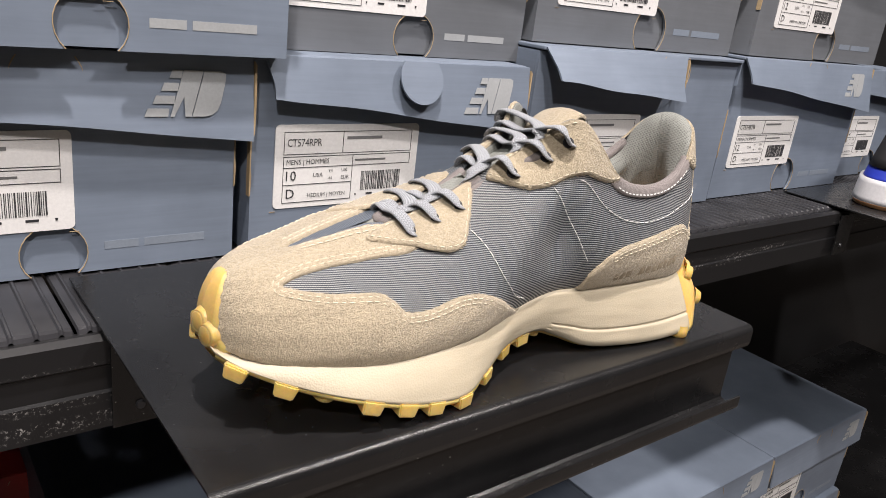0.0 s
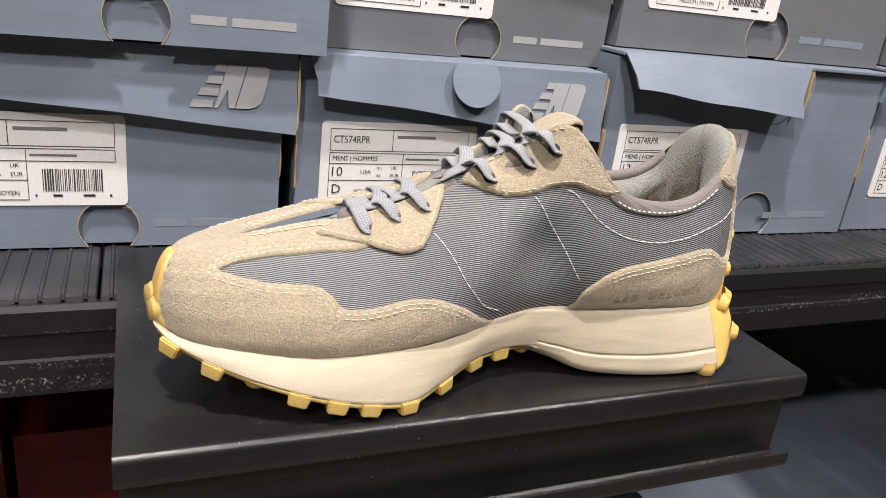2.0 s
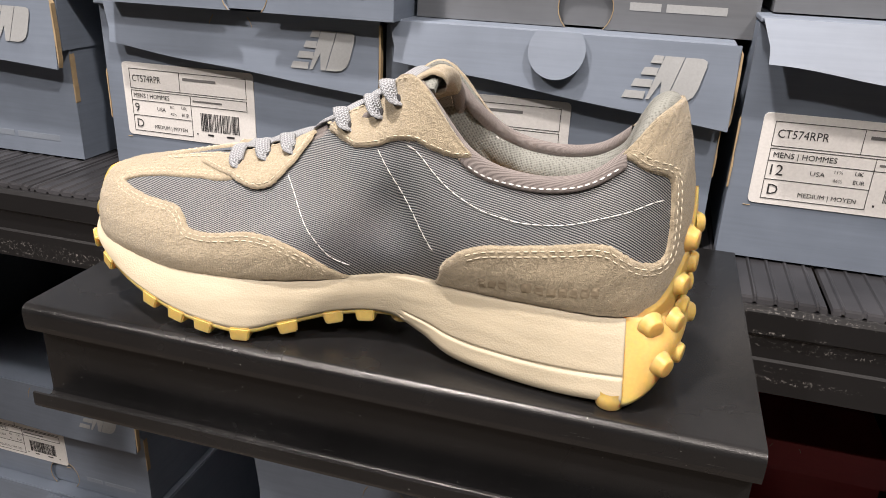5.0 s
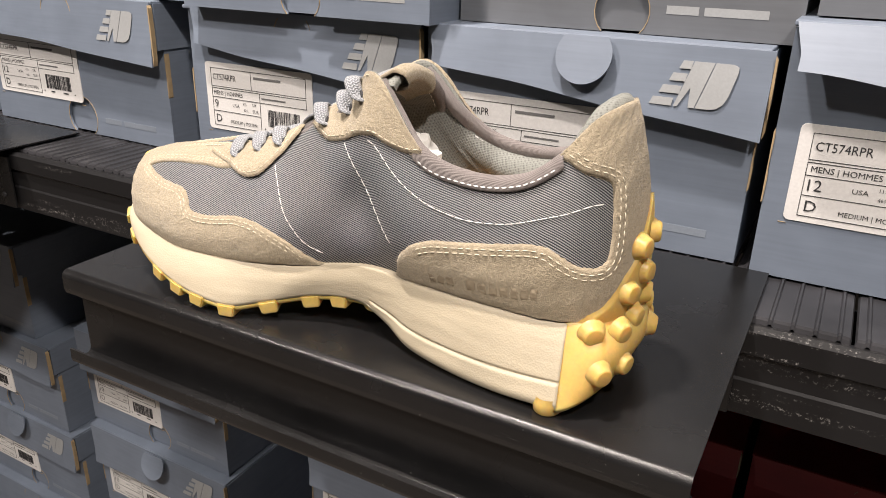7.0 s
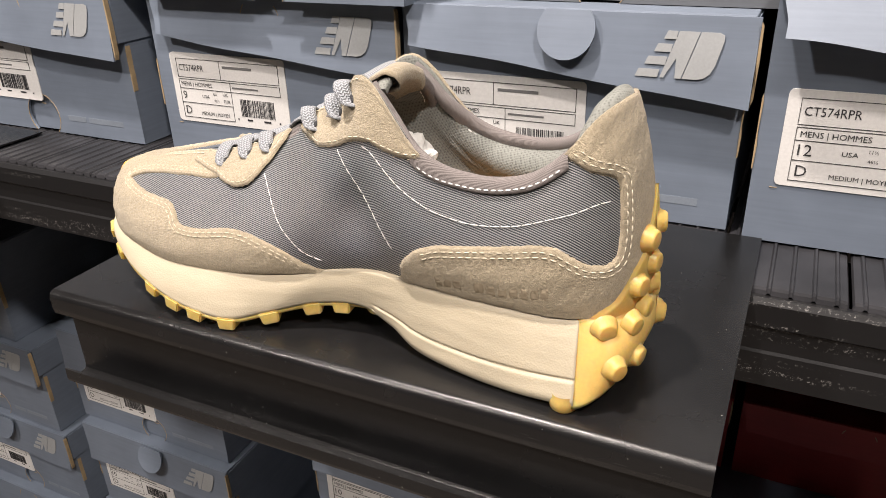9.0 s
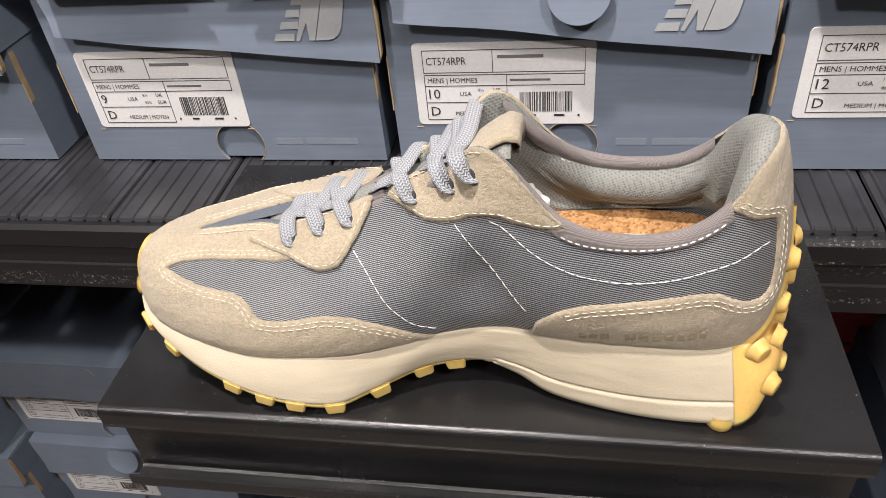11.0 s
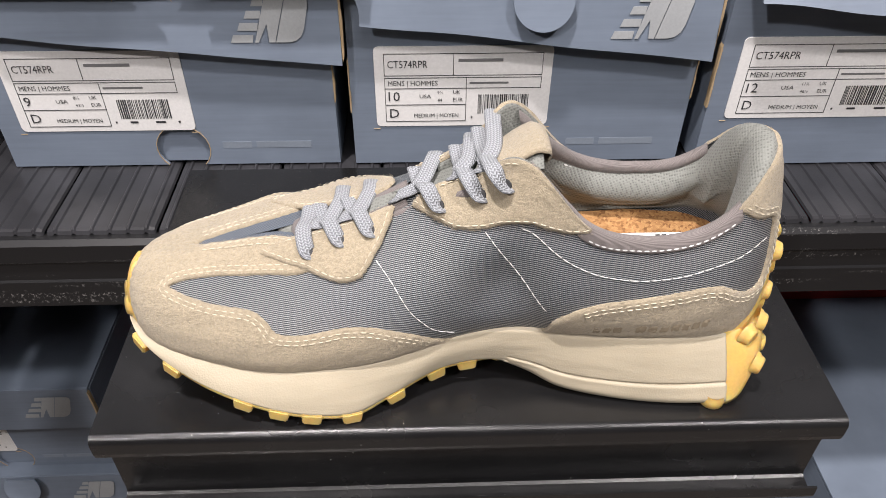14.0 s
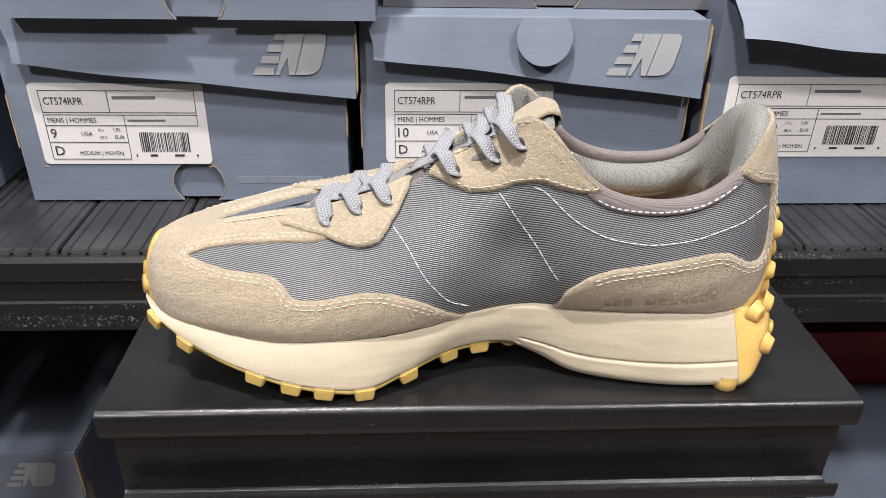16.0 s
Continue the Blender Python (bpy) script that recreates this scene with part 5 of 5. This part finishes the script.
        part("stud", bm, GUM, cap, smooth=True)
    # gum heel clip: up the back of the heel to a point, down round the end of the foam
    edge_v, edge_a = [0, .09, .123, .183, .243, .28, .40, .47], [14.35, 14.78, 15.12, 15.45, 15.8, 16.15, 16.65, 16.98]

    def clip_point(u, h):
        """u: -1 near edge, 1 far edge; h: 0..1 up the upper, 0..-1 down the foam."""
        side = -1 if u < 0 else 1
        k = 1 - abs(u)
        if h >= 0:
            v = 0.47 * h ** 1.2
            a0 = np.interp(v, edge_v, edge_a)
            a = a0 + (17 - a0) * k
            p, nn = upper(a, max(v, 0.01), side), upper_normal(a, max(v, 0.01), side)
            return p + nn * 0.0026 * min(1, 0.35 + 4 * k), nn
        a = 14.35 + (17 - 14.35) * k
        p, nn = upper(a, 0.01, side), upper_normal(a, 0.01, side)
        p = p + nn * 0.0026 * min(1, 0.35 + 4 * k)
        ang = k * math.pi / 2
        low = np.array([0.2780 + 0.0170 * math.sin(ang) ** 0.9, MID + side * 0.0425 * math.cos(ang) ** 0.8, DECK + 0.0022 + 0.0105 * math.sin(ang)])
        h = -h
        out = np.array([nn[0], nn[1], 0])
        out /= max(np.linalg.norm(out), 1e-9)
        q = p * (1 - h) + low * h + out * (0.0045 * math.sin(math.pi * h ** 0.8) * min(1, 3 * k))
        if abs(u) > 0.999:
            e0, e1 = tp[-1], bp[-1]
            e = e0 * (1 - h) + e1 * h
            q = np.array([e[0] - 0.0022, MID + side * (e[1] - 0.0004), DECK + e[2]])
        return q, out

    us = np.sign(np.linspace(-1, 1, 45)) * np.abs(np.linspace(-1, 1, 45)) ** 0.75
    rows = [[clip_point(u, h)[0] for h in np.concatenate([np.linspace(-1, -0.05, 20), np.linspace(0, 1, 22)])] for u in us]
    g = np.array(rows)
    skirt = np.stack([g[:, :1, 0] - 0.012, MID + (g[:, :1, 1] - MID) * 0.90, g[:, :1, 2] + 0.0002], -1)
    clip = part("heel_clip", shell(np.concatenate([skirt, g], 1)), GUM, shoe, "amber gum heel clip with round studs", smooth=True)
    for u, h in HEEL_STUDS:
        q, nn = clip_point(u, h)
        d = Vector((nn[0], nn[1], 0.12 * nn[2] - 0.1 * (h < 0)))
        bm = round_stud(q - np.array(d.normalized()) * 0.0004, d, 0.0041, 0.0031)
        part("stud", bm, GUM, clip, smooth=True)
    for side in (-1, 1):
        bm = round_stud((0.2738, MID + side * 0.0385, DECK + 0.0060), (0, 0, -1), 0.0056, 0.0058, 0.9)
        part("stud", bm, GUM, clip, smooth=True)
    # crumpled tissue inside
    bm = bmesh.new()
    bmesh.ops.create_icosphere(bm, subdivisions=4, radius=1.0)
    for vv in bm.verts:
        k = 1 + 0.28 * noise.noise(vv.co * 2.3) + 0.12 * abs(noise.noise(vv.co * 6.0))
        vv.co = Vector((0.190 + vv.co.x * k * 0.012, MID - 0.004 + vv.co.y * k * 0.009, 1.080 + vv.co.z * k * 0.012))
    part("tissue", bm, PAPER, shoe, "crumpled white tissue stuffed inside")
    return shoe


HEEL_STUDS = [(0.25, 0.76), (-0.84, 0.72), (-0.25, 0.52), (-0.58, 0.42), (0.58, 0.42), (0.1, 0.26), (-0.22, -0.05), (0.30, -0.07), (-0.75, -0.10), (0.75, -0.10), (-0.45, -0.14), (0.05, -0.42), (-0.30, -0.70), (0.30, -0.70), (-0.60, -0.63), (0.60, -0.63)]
build_shoe()


# ---- a second shoe, further along the shelf ----
def far_shoe():
    """A black and blue shoe with a white sole on the next riser, of which the heel end shows."""
    blue, black, white, brown = mottled("blue_mesh", (0.02, 0.045, 0.5), 0.6), mottled("black_mesh", (0.02, 0.02, 0.022), 0.7), mottled("white_foam", (0.75, 0.75, 0.77), 0.5), mottled("brown_rubber", (0.33, 0.17, 0.07), 0.6)
    t = thing("running_shoe", (0.91, 0.12, 1.0), "black and blue running shoe with white sole on a riser", "shoe")

    def loft(z0, z1, grow0, grow1, lean=0.0):
        rows = []
        for z, g in zip(np.linspace(z0, z1, 6), np.linspace(grow0, grow1, 6)):
            ring = []
            for k in range(40):
                a = 2 * math.pi * k / 40
                cx, sy = math.cos(a), math.sin(a)
                ring.append((0.911 + (0.146 + g) * abs(cx) ** 0.7 * math.copysign(1, cx) + lean * (z - z0), 0.125 + (0.045 + g) * abs(sy) ** 0.8 * math.copysign(1, sy), z))
            rows.append(ring)
        v = [p for r in rows for p in r]
        bm = from_arrays(v, grid_faces(6, 40, True) + [tuple(range(40)), tuple(range(200, 240))])
        bmesh.ops.recalc_face_normals(bm, faces=bm.faces)
        return bm

    part("outsole", loft(1.0006, 1.005, -0.003, 0.0), brown, t, smooth=True)
    part("midsole", loft(1.0052, 1.030, 0.0, -0.002), white, t, smooth=True)
    part("heel_band", loft(1.0302, 1.042, -0.005, -0.007, 0.2), blue, t, smooth=True)
    upper_part = part("upper", loft(1.0422, 1.098, -0.0075, -0.016, 0.25), black, t, smooth=True)
    bm = bmesh.new()
    bmesh.ops.create_uvsphere(bm, u_segments=20, v_segments=12, radius=1, matrix=Matrix.Translation((0.805, 0.098, 1.082)) @ Matrix.Diagonal((0.014, 0.022, 0.018, 1)))
    part("heel_patch", bm, blue, upper_part, smooth=True)
    return t


far_shoe()
